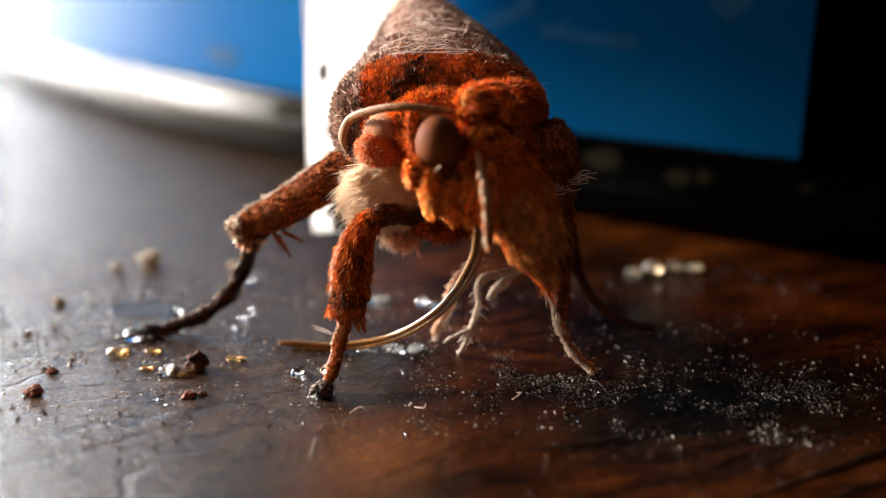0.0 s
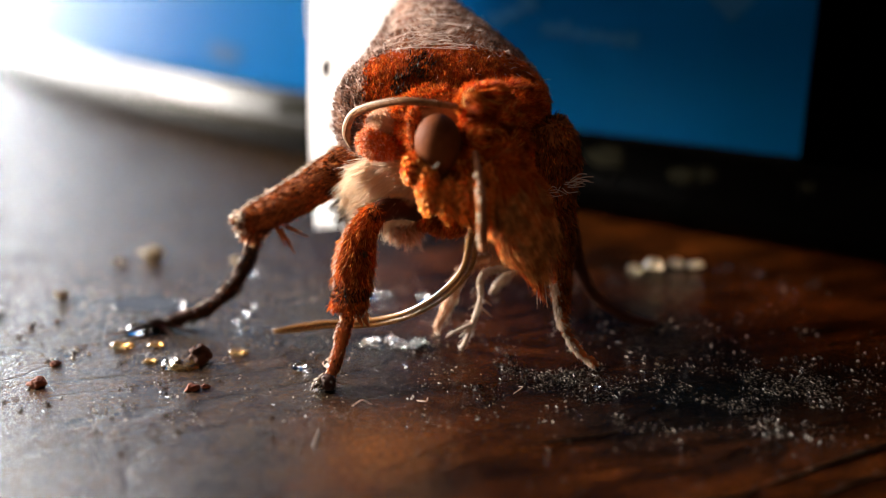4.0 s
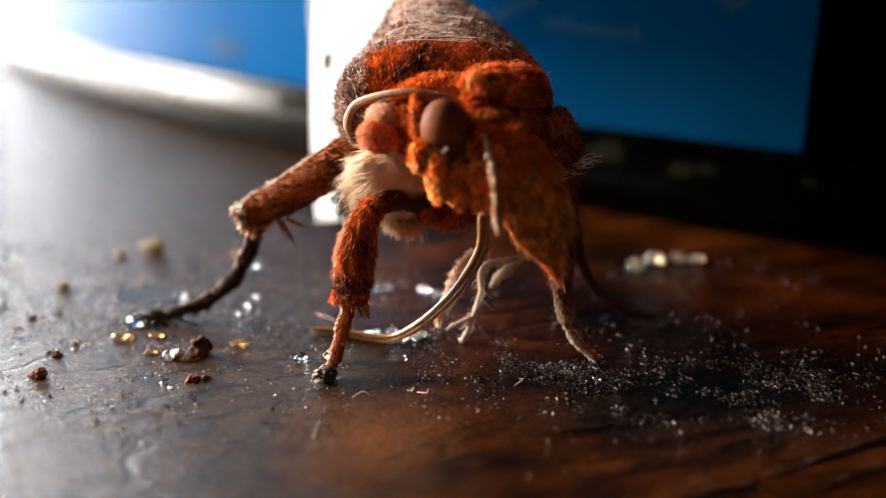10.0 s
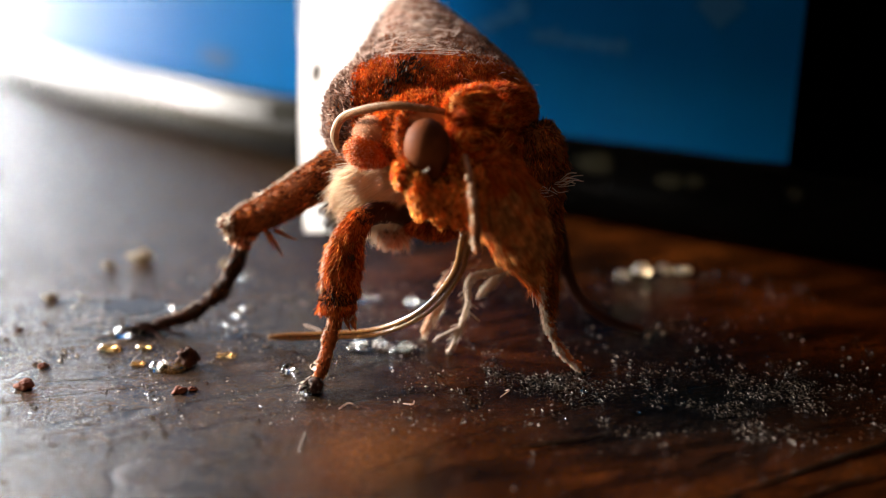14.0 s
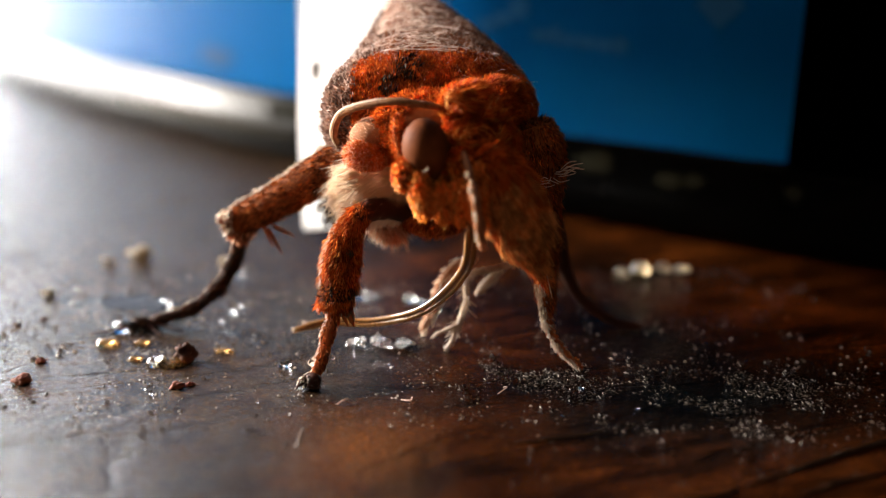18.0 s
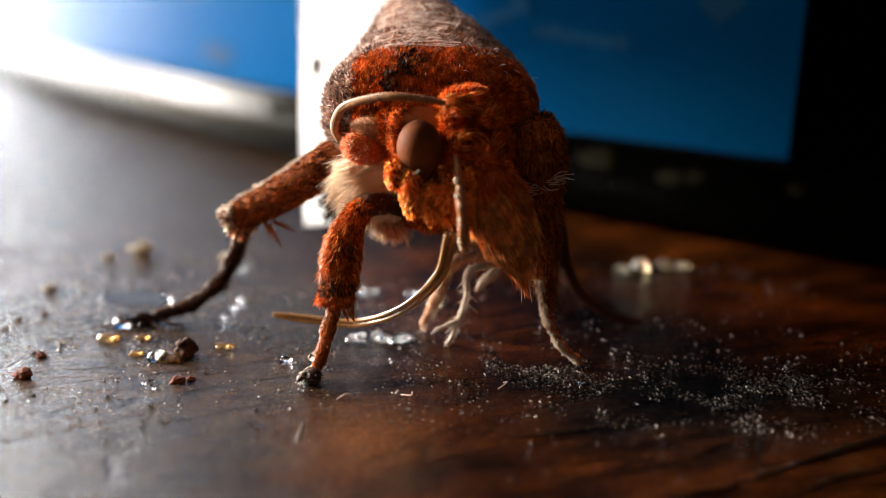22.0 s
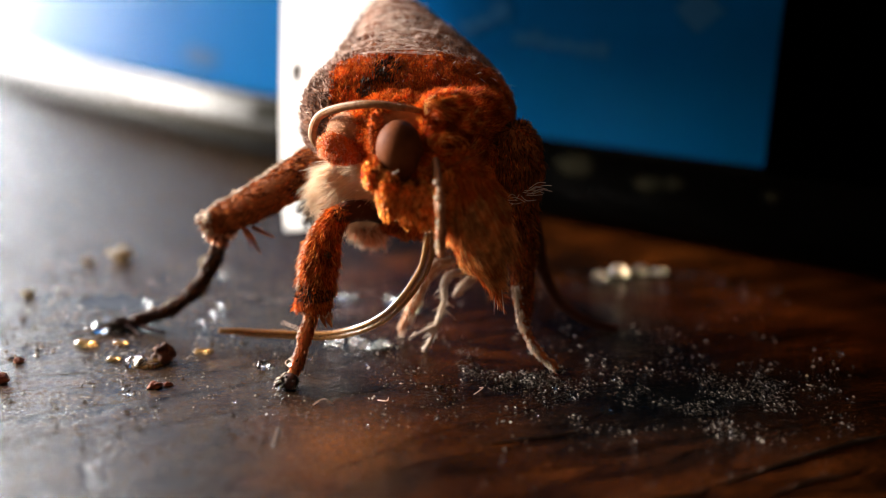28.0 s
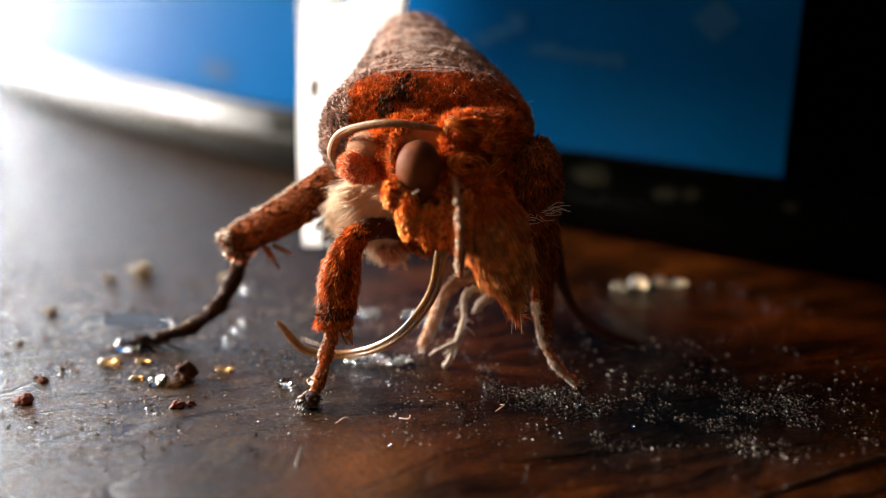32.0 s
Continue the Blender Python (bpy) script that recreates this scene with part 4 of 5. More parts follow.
    part("fur", hairs(cuff, 1500, 0.14, 0.07, (0, -0.2, -1.0), 0.25, 15), M_FUR_LEG, leg)
    part("fur", hairs(cuff, 260, 0.15, 0.08, (-0.1, -0.2, -1.0), 0.3, 16, lambda P, n: P[:, 2] < 2.15), M_FUR_PALE, leg)
    part("fur", hairs(cuff, 700, 0.14, 0.06, (0, -0.2, -1.0), 0.4, 25, lambda P, n: P[:, 2] > 2.5), M_DIRT, leg, "dark band of scales")
    part("dark_spot", blob((-2.72, 29.56, 4.02), (0.16, 0.1, 0.14), 12, 8, 0.3), M_WINGSPOT, leg)
    for x, y, z, r in ((-3.88, 28.05, 0.75, 0.12), (-3.2, 28.3, 0.85, 0.09), (-4.05, 27.6, 0.22, 0.15), (-3.95, 27.45, 0.42, 0.11)):
        part("bead", blob((x, y, z), (r, r * 0.8, r), 12, 8, 0.3), M_WATER, leg, "clear bead of liquid clinging to the foot")
    build_limb("foreleg", "dark orange leg with a thin silvery tarsus", [
        ("femur", [(3.3, 31.2, 8.0, 0.75), (3.6, 31.0, 7.0, 0.85), (3.72, 30.8, 5.4, 0.62), (3.90, 30.6, 3.83, 0.44), (3.92, 30.3, 2.7, 0.32), (3.98, 30.0, 1.9, 0.22)], M_BROWN,
         [(5000, 0.2, 0.06, M_FUR_DARKLEG, 0.35), (2500, 0.18, 0.06, M_FUR_ORANGE, 0.35)]),
        ("tarsus", [(3.75, 30.1, 2.9, 0.2), (3.85, 29.95, 2.1, 0.13), (3.98, 29.8, 1.6, 0.16), (4.18, 29.7, 1.1, 0.11), (4.42, 29.6, 0.75, 0.14), (4.72, 29.5, 0.42, 0.10), (5.0, 29.4, 0.22, 0.13), (5.15, 29.35, 0.14, 0.1)], M_BROWN,
         [(500, 0.12, 0.05, M_FUR_LEG, 0.4), (900, 0.14, 0.055, M_FUR_PALE, 0.4, (-0.8, -0.6, 0.1)), (160, 0.12, 0.05, M_FUR_PALE, 0.5)]),
    ])
    # the dark cuticle carries this leg's shade in its colour
    build_limb("middle_leg", "thin leg with its shade put into a dark brown colour", [
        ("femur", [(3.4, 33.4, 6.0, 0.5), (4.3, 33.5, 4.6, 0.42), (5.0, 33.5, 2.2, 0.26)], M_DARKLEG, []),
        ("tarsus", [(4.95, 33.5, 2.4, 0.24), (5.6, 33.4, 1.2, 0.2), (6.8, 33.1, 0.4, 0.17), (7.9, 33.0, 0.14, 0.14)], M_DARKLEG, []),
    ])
    build_limb("hind_leg", "pale thin bristly hind foot", [
        ("tarsus", [(2.7, 31.3, 3.1, 0.10), (2.1, 31.2, 2.98, 0.12), (1.47, 31.2, 2.83, 0.13), (1.22, 31.2, 2.5, 0.13), (1.27, 31.2, 1.9, 0.10), (1.1, 31.1, 1.25, 0.12), (0.93, 31.0, 0.75, 0.09), (0.66, 30.9, 0.2, 0.07), (0.55, 30.85, 0.06, 0.1)], M_PALE,
         [(260, 0.10, 0.03, M_FUR_PALE, 0.5), (26, 0.4, 0.025, M_FUR_PALE, 0.7)]),
        ("tarsus", [(2.5, 31.5, 2.85, 0.10), (2.1, 31.5, 2.5, 0.16), (1.75, 31.5, 2.1, 0.14), (1.6, 31.5, 1.9, 0.05)], M_PALE, [(140, 0.16, 0.03, M_FUR_PALE, 0.6)]),
        ("tibia", [(1.6, 32.4, 3.0, 0.14), (1.0, 32.4, 2.75, 0.20), (0.45, 32.4, 2.1, 0.24), (0.15, 32.4, 1.2, 0.22), (-0.2, 32.3, 0.5, 0.14), (-0.3, 32.2, 0.12, 0.1)], M_TAN, [(300, 0.14, 0.05, M_FUR_CREAM, 0.4)]),
    ], [((1.0, 31.05, 0.95), (0.15, 30.9, 0.60), 0.09), ((0.98, 31.05, 0.85), (0.5, 30.9, 0.5), 0.06), ((1.25, 31.1, 2.4), (1.3, 31.0, 3.05), 0.03), ((1.25, 31.0, 1.6), (1.65, 30.9, 1.25), 0.03), ((1.2, 31.0, 2.0), (1.6, 30.9, 1.7), 0.03), ((0.3, 31.0, 0.66), (0.0, 30.9, 0.45), 0.07)], M_PALE)


build_legs()


def build_underside():
    g = blob((-1.9, 31.5, 5.75), (1.5, 0.95, 1.15), bumps=0.15)
    ob = part("chest", g, M_CREAM, moth, "cream furry chest")
    part("fur", hairs(g, 11000, 0.42, 0.022, (-0.7, -0.1, -0.5), 0.2, 11, None, 0.15, 0.14, False), M_FUR_CREAM, ob)
    part("fur", hairs(g, 700, 0.8, 0.03, (-0.9, 0.0, -0.7), 0.15, 15, lambda P, n: P[:, 0] < -2.3, 0.1, 0.12, False), M_FUR_CREAM, ob, "long pale fringe hairs")
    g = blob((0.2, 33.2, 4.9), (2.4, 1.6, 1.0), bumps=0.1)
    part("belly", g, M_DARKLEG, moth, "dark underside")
    g = blob((-1.6, 32.0, 4.25), (0.6, 0.4, 0.32), bumps=0.3)
    ob = part("coxa", g, M_TAN, moth, "pale pink tufted leg base")
    part("fur", hairs(g, 900, 0.55, 0.05, (0.15, -0.1, -1.0), 0.2, 12, None, 0.2, 0.2, True, 1.0), M_FUR_PINK, ob)
    part("fur", hairs(g, 500, 0.5, 0.05, (-0.1, -0.1, -1.0), 0.2, 16, lambda P, n: P[:, 0] < -1.6, 0.2, 0.2, True, 1.0), M_FUR_CREAM, ob)
    g = blob((0.0, 31.0, 4.75), (1.0, 0.5, 0.42), bumps=0.2)
    ob = part("coxa", g, M_ORANGE, moth, "rust-orange hairy leg base")
    part("fur", hairs(g, 2200, 0.2, 0.06, (-0.3, -0.1, -0.8), 0.3, 14), M_FUR_LEG, ob)
    g = blob((-3.5, 33.6, 4.6), (0.35, 0.4, 0.6), bumps=0.2)
    ob = part("coxa", g, M_DARKLEG, moth, "dark tufted leg base")
    part("fur", hairs(g, 500, 0.6, 0.05, (-0.6, 0, -0.6), 0.4, 13), M_DIRT, ob)


build_underside()


def eye_shape(c):
    """An egg-shaped eye, drawn out to a blunt point below."""
    V, Fc = blob((0, 0, 0), (1, 1, 1), 36, 26)
    out = []
    for x, y, z in V:
        t = max(0.0, -z - 0.15)
        k = 1 - 0.62 * t * t
        out.append((c[0] + 0.71 * x * k + 0.18 * t * t, c[1] + 0.80 * y * k - 0.10 * t, c[2] + 0.90 * z - 0.26 * t * t))
    return np.array(out), Fc


def build_head():
    g = blob((-0.1, 30.8, 7.95), (2.1, 1.75, 1.35), 30, 18, 0.08)
    head = part("head", g, M_BROWN, moth, "orange furry head with big brown eyes", origin=HEAD_AT)
    part("fur", hairs(g, 12000, 0.16, 0.045, (0, -0.2, -0.4), 0.45, 20, lambda P, n: (P[:, 1] < 31.5) & (np.hypot(P[:, 0] + 0.2, P[:, 2] - 7.9) > 1.05) & ((P[:, 0] > -0.9) | (P[:, 2] > 7.2))), M_FUR_ORANGE, head)
    part("eye", eye_shape((-0.27, 28.3, 7.95)), M_EYE, head, "large glossy brown compound eye")
    # the highlight low on the eye, modelled as a tiny pale tube
    part("glint_hair", tube([(-0.42, 27.25, 7.42, 0.008), (-0.34, 27.22, 7.48, 0.015), (-0.24, 27.2, 7.56, 0.008)], 8, 6), M_FUR_PALE, head, "tiny pale tube put in as the eye's glint")
    part("eye", blob((-1.8, 30.3, 8.15), (0.85, 0.7, 0.55), 28, 18), M_TAN, head, "hazy tan eye below the antenna")
    part("fur", hairs(blob((-1.8, 30.3, 8.15), (0.85, 0.7, 0.55), 28, 18), 900, 0.12, 0.022, (-0.3, -0.2, 0.3), 0.3, 23), M_FUR_PINK, head)
    g = blob((-2.15, 29.95, 7.6), (0.72, 0.55, 0.52), 24, 16, 0.15)
    ob = part("cheek", g, M_ORANGE, head, "fuzzy brown-orange cheek")
    part("fur", hairs(g, 1800, 0.13, 0.04, (-0.2, -0.2, -0.3), 0.5, 21), M_FUR_BROWN, head)
    part("fur", hairs(g, 1500, 0.15, 0.03, (-0.2, -0.2, -0.3), 0.5, 24), M_FUR_PINK, head)
    g = blob((-1.05, 29.3, 8.0), (0.22, 0.4, 0.85), 20, 14, 0.2)
    part("brow", g, M_BROWN, head)
    part("fur", hairs(g, 800, 0.16, 0.04, (-0.3, -0.2, 0.4), 0.6, 22), M_FUR_BROWN, head)
    # scaled face in ragged upright lobes with dark gaps between them
    lobes = [((-0.52, 27.9, 6.62), (0.36, 0.42, 0.80)), ((0.10, 27.75, 6.30), (0.26, 0.42, 0.66)), ((0.56, 27.66, 6.36), (0.23, 0.42, 0.76)), ((0.96, 27.62, 6.46), (0.22, 0.42, 0.90)),
             ((1.28, 27.75, 6.5), (0.20, 0.36, 0.95)), ((-0.98, 28.15, 7.2), (0.36, 0.4, 0.5)), ((0.78, 28.1, 7.25), (0.42, 0.35, 0.36)), ((0.35, 28.3, 6.35), (1.1, 0.36, 0.62))]
    for k, (c, r) in enumerate(lobes):
        g = blob(c, r, 22, 18, 0.16, seed=k)
        lobe = part("face_lobe", g, M_FACE, head, "golden orange scaled palp")
        part("fur", hairs(g, 1900, 0.13, 0.075, (0, -0.1, -1.0), 0.35, 30 + k, None, 0.25, 0.4, False, 1.2), M_FUR_ORANGE if k in (5, 6) else M_FUR_FACE, head)
        part("fur", hairs(g, 220, 0.16, 0.13, (0, -0.2, -1.0), 0.6, 80 + k, lambda P, n: n[:, 1] < -0.3, 0.3, 0.5, False, 1.0), M_FUR_FACE, head, "flaking golden scales")
        part("fur", hairs(g, 70, 0.10, 0.05, (0, -0.2, -1.0), 0.8, 90 + k, lambda P, n: n[:, 1] < -0.3, 0.3, 0.5, False, 1.0), M_DIRT, head)
    g = blob((-0.55, 28.75, 6.95), (0.8, 0.35, 0.24), 22, 14, 0.2)
    part("lip", g, M_ORANGE, head)
    part("fur", hairs(g, 1500, 0.16, 0.06, (0, -0.2, -0.8), 0.4, 34), M_FUR_ORANGE, head)
    # tufts beside the eye
    for k, (c, r, cnt, lean, lab) in enumerate([((1.15, 29.6, 9.1), (0.78, 0.5, 0.45), 2600, (0.5, -0.2, 0.3), "orange tuft of hairs"), ((1.05, 29.2, 8.2), (0.66, 0.5, 0.43), 2200, (0.7, -0.3, 0.1), "red-orange tuft of hairs"),
                                                ((2.0, 29.8, 7.7), (0.7, 0.6, 0.85), 2400, (0.1, -0.2, -0.6), "orange tuft of hairs"), ((2.3, 30.9, 8.6), (0.85, 0.6, 0.8), 2600, (0.3, -0.2, 0.2), "dark orange tuft of hairs"),
                                                ((0.75, 29.1, 8.75), (0.34, 0.3, 0.3), 500, (0.6, -0.2, 0.4), "orange tuft of hairs"), ((1.75, 29.3, 8.75), (0.5, 0.4, 0.4), 900, (0.6, -0.2, -0.2), "orange tuft of hairs"),
                                                ((1.5, 29.0, 7.75), (0.5, 0.4, 0.36), 900, (0.5, -0.2, -0.5), "red-orange tuft of hairs"), ((0.75, 28.5, 7.35), (0.4, 0.35, 0.4), 700, (0.2, -0.2, -0.6), "orange tuft of hairs")]):
        g = blob(c, r, 24, 16, 0.18, seed=k + 5)
        part("tuft", g, M_ORANGE, head, lab)
        part("fur", hairs(g, cnt * 2, 0.22, 0.05, lean, 0.3, 40 + k, None, 0.5, 0.3), M_FUR_ORANGE, head)
    # combed curls beside the eye
    for c, rx, rz, n, turn, lab in [((1.15, 29.25, 9.2), 0.72, 0.42, 300, -0.25, "fan of combed orange scales"), ((1.25, 28.9, 8.1), 0.66, 0.40, 320, -0.08, "oval curl of combed orange scales"),
                                         ((2.05, 29.22, 7.6), 0.42, 0.7, 220, 0.2, "curl of combed orange scales"), ((1.9, 29.3, 8.75), 0.5, 0.4, 180, 0.3, "curl of combed orange scales")]:
        ribs = fan if c[1] > 29.2 else swirl
        part("tuft", strands(ribs(c, rx, rz, n, int(c[0] * 100), turn), 0.035), M_FUR_ORANGE, head, lab)
        part("tuft", strands(ribs(c, rx * 1.02, rz * 1.02, n // 3, int(c[2] * 100), turn), 0.030), M_FUR_FACE, head, "golden edges of the combed scales")
    part("tuft", strands([[(0.50 + 0.05 * q, 28.80, 8.95), (0.46 + 0.06 * q, 28.7, 9.25), (0.54 + 0.08 * q, 28.66, 9.5), (0.80 + 0.1 * q, 28.7, 9.62)] for q in range(2)], 0.022), M_FUR_FACE, head, "pale folded edge of the tuft")
    # long hanging palp
    pth = [(1.5, 28.4, 7.6, 0.6), (1.95, 28.25, 6.8, 0.86), (2.25, 28.25, 5.8, 0.98), (2.45, 28.3, 4.95, 0.78), (2.78, 28.45, 4.1, 0.42), (3.0, 28.55, 3.35, 0.1)]
    g = tube(pth, 24, 18, 0.8, 0.05)
    part("palp", g, M_BROWN, head, "long brown-orange hairy palp hanging to a point")
    part("fur", hairs(g, 11000, 0.42, 0.04, (0.3, 0, -1.0), 0.10, 50, lambda P, n: P[:, 2] < 7.5, 0.15, 0.10, True, 0.4), M_FUR_BROWN, head)
    part("fur", hairs(g, 1600, 0.5, 0.04, (0.3, 0, -1.0), 0.10, 51, lambda P, n: P[:, 2] < 7.5, 0.15, 0.12, True, 0.4), M_FUR_ORANGE, head)
    part("fur", hairs(g, 4200, 0.75, 0.045, (0.5, 0, -1.0), 0.08, 53, lambda P, n: (P[:, 2] < 7.0) & (P[:, 2] > 3.8) & (n[:, 1] < 0.1), 0.1, 0.08, True, 0.3), M_TANFUR, head, "tan locks of hair")
    part("fur", hairs(g, 260, 0.55, 0.045, (0.2, 0, -1.0), 0.08, 54, lambda P, n: (P[:, 2] < 4.6), 0.1, 0.12), M_FUR_BROWN, head, "brown locks of hair")
    part("fur", hairs(g, 2500, 0.18, 0.05, (0.4, 0, -0.6), 0.2, 52, lambda P, n: P[:, 2] >= 7.3, 0.15, 0.2), M_FUR_ORANGE, head)
    part("fur", strands([[(2.95 + 0.08 * q, 28.5, 3.5 + 0.1 * (q % 2)), (2.98 + 0.09 * q, 28.5, 3.2), (3.0 + 0.1 * q, 28.5, 2.9), (3.02 + 0.11 * q, 28.5, 2.55 + 0.15 * (q % 3))] for q in range(4)], 0.03), M_FUR_PALE, head, "single pale hairs at the tip")
    # silvery antenna in front of the palp
    S = spline([(0.86, 28.1, 7.75), (0.96, 27.2, 7.25), (1.02, 26.65, 6.75), (1.08, 26.5, 6.1), (1.10, 26.55, 5.5), (1.14, 26.65, 5.1)], 40)
    part("antenna", tube([(*p, 0.165 + 0.03 * noise.noise(Vector((q * 0.45, 0, 0))) + 0.03 * math.sin(q * 0.5) - 0.0035 * abs(q - 24)) for q, p in enumerate(S)], 80, 12), M_ANTENNA_RED, head, "silvery beaded antenna")
    for q in (8, 11, 14, 17, 22, 24, 30, 32, 36):
        p = S[q] + np.array((-0.07 + 0.05 * math.sin(q * 3.1), -0.15, 0.03))
        part("bead", blob(p, (0.06 + 0.015 * math.sin(q), 0.05, 0.075 + 0.02 * (q % 3)), 10, 8, 0.3, seed=q), M_FUR_PALE, head, "tiny silvery bead of the antenna")
    # torn web on the shoulder side
    rng = random.Random(4)
    for k in range(26):
        u = rng.random()
        a = Vector((2.6 + 1.5 * u, 29.6, 5.95 + 0.55 * u + 0.25 * (rng.random() - 0.5)))
        b = a + Vector((0.25 + 0.5 * rng.random(), 0.1 * rng.random(), 0.45 * (rng.random() - 0.45)))
        c = (a + b) / 2 + Vector((0.15 * (rng.random() - 0.5), -0.05, 0.3 * (rng.random() - 0.5)))
        part("fibre", tube([(*a, 0.010), (*c, 0.008 + 0.012 * rng.random()), (*b, 0.005)], 10, 6), M_STRAND, head, "torn pale web fibre" if k == 0 else "")
    return head


head = build_head()
part("antenna", tube([(0.33, 29.2, 8.95, 0.08), (-0.4, 28.8, 9.12, 0.115), (-1.34, 28.9, 9.17, 0.13), (-2.3, 29.5, 8.93, 0.135), (-3.0, 30.3, 8.5, 0.13), (-3.3, 31.0, 7.8, 0.13), (-3.2, 31.6, 7.2, 0.13)], 40, 12), M_ANTENNA, moth, "curved tan antenna with a painted sunlit edge")
# the sun's rim on the antenna, built as a thin cream strip
part("antenna_edge", tube([(-0.3, 28.74, 9.20, 0.015), (-1.34, 28.84, 9.26, 0.02), (-2.33, 29.4, 9.02, 0.04), (-3.05, 30.2, 8.57, 0.075), (-3.37, 30.9, 7.83, 0.08), (-3.26, 31.5, 7.2, 0.05)], 36, 10), M_FUR_CREAM, bpy.data.objects["antenna.001"], "cream strip put in as the sunlit edge")

# the proboscis: short overlapping pieces that follow one another along a curve
N_PIECES = 46
PIECES = []


def build_proboscis():
    for k in range(N_PIECES):
        u0, u1 = k / N_PIECES, (k + 1) / N_PIECES
        r0, r1 = [0.112 - 0.032 * u if u < 0.93 else 0.0822 - 0.5 * (u - 0.93) for u in (u0, u1)]
        h = 0.2
        gal = []
        for s in (-1, 1):
            gal.append(tube([(-h, s * r0 * 0.86, 0, r0), (0, s * (r0 + r1) * 0.43, 0, (r0 + r1) / 2), (h, s * r1 * 0.86, 0, r1)], 5, 12, ends=k == N_PIECES - 1))
        ob = part("proboscis_piece", merge(*gal), M_AMBER, moth, "amber piece of the long curved proboscis", origin=(0, 0, 0))
        PIECES.append(ob)


build_proboscis()


# ---- spilled liquid, crystals, crumbs and dust ----
def place(name, geo, mat, label, category, group="", smooth=True):
    V = np.asarray(geo[0])
    o = Vector((float(V[:, 0].mean()), float(V[:, 1].mean()), 0))
    return tagged(part(name, geo, mat, None, "", o, smooth), label, category, group)


def build_bits():
    drops = [(-11.55, 31.1, 0.62, 0.42, 0.22), (-10.35, 31.15, 0.42, 0.3, 0.18), (-7.28, 30.57, 0.5, 0.32, 0.14), (-10.15, 29.8, 0.36, 0.28, 0.15), (-8.85, 29.5, 0.8, 0.6, 0.2)]
    for k, (x, y, a, b, h) in enumerate(drops):
        place("droplet", droplet((x, y, 0.004), a * 0.75, b * 0.8, h * 0.95, k), M_SYRUP, "small amber droplet of liquid on the wood", "droplet", "spilled droplets")
    clears = [(-2.9, 36.2, 0.24, 0.22, 0.30), (-0.9, 35.8, 0.28, 0.26, 0.36), (8.2, 39.2, 0.3, 0.28, 0.4), (-11.3, 32.5, 0.62, 0.42, 0.36), (-9.3, 29.45, 0.42, 0.36, 0.30), (-4.95, 29.35, 0.22, 0.3, 0.25), (4.94, 27.95, 0.14, 0.14, 0.14), (-10.6, 35.2, 0.2, 0.2, 0.2), (-7.7, 35.2, 0.12, 0.12, 0.13), (-4.2, 27.75, 0.13, 0.12, 0.16), (-7.8, 34.3, 0.14, 0.14, 0.14), (5.1, 29.3, 0.12, 0.12, 0.14)]
    for k, (x, y, a, b, h) in enumerate(clears):
        place("droplet", droplet((x, y, 0.004), a, b, h, k + 9), M_WATER, "tiny clear bright droplet", "droplet", "spilled droplets")
    place("crumb", rock((-8.45, 29.75, 0.0), (0.46, 0.38, 0.46), 5.3), M_CRUMB, "pointed brown crumb lying in an amber drop", "crumb", "crumbs")
    for k, (x, y, r) in enumerate([(-13.3, 27.9, 0.36), (-13.34, 29.48, 0.2), (-8.17, 27.66, 0.26), (-7.8, 27.8, 0.16)]):
        place("crumb", rock((x, y, 0.0), (r, r * 0.9, r * 0.55), 2.0 + k * 3.7), M_CRUMB2, "small reddish brown crumb", "crumb", "crumbs")
    for k, (x, y, r) in enumerate([(-13.38, 41.0, 0.6), (-15.6, 36.0, 0.3), (-17.5, 34.0, 0.3), (-14.6, 40.2, 0.3), (-9.4, 40.5, 0.3)]):
        place("grain", rock((x, y, 0.0), (r, r * 0.8, r * 0.6), 31 + k * 2.3), M_GRAIN, "pale yellowish grain of food", "grain", "grains")
    sugar = [(8.3, 39.2, 0.42), (9.3, 39.8, 0.5), (10.3, 39.9, 0.45), (11.1, 39.6, 0.45), (-2.85, 36.3, 0.24), (-2.35, 36.3, 0.26), (-0.85, 35.9, 0.30), (-0.3, 35.4, 0.26), (0.15, 34.9, 0.3)]
    for k, (x, y, r) in enumerate(sugar):
        place("crystal", shard((x, y, 0.0), (r, r * 0.9, r * 1.1), 60 + k), M_SUGAR_TAN if x > 5 else M_SUGAR, "clear whitish sugar crystal", "crystal", "sugar crystals", False)
    for k, (a, b, c) in enumerate([((-4.9, 33.4), (-4.4, 32.9), (-4.0, 32.6)), ((-0.9, 26.9), (-0.6, 26.7), (-0.55, 27.1)), ((-2.9, 26.5), (-2.6, 26.7), (-2.3, 26.6)), ((2.2, 27.4), (2.5, 27.6), (2.4, 27.9))]):
        place("fibre", tube([(*a, 0.03, 0.014), (*b, 0.08 + 0.03 * k, 0.022), (*c, 0.03, 0.012)], 10, 6), M_STRAND, "short pale curled fibre on the table", "fibre", "fibres")
    place("puddle", droplet((-11.8, 35.3, 0.002), 1.5, 0.9, 0.004, 3), M_PUDDLE, "thin bluish wet patch on the wood", "puddle")
    for k, (x, y, s) in enumerate([(-14.8, 33.4, 0.16), (-15.5, 32.75, 0.2), (-15.7, 36.0, 0.18), (-11.7, 34.2, 0.1)]):
        place("crumb", rock((x, y, 0.0), (s * 0.8, s * 0.7, s * 0.4), 5.0 + k * 1.9), M_CRUMB, "tiny dark brown crumb", "crumb", "crumbs")
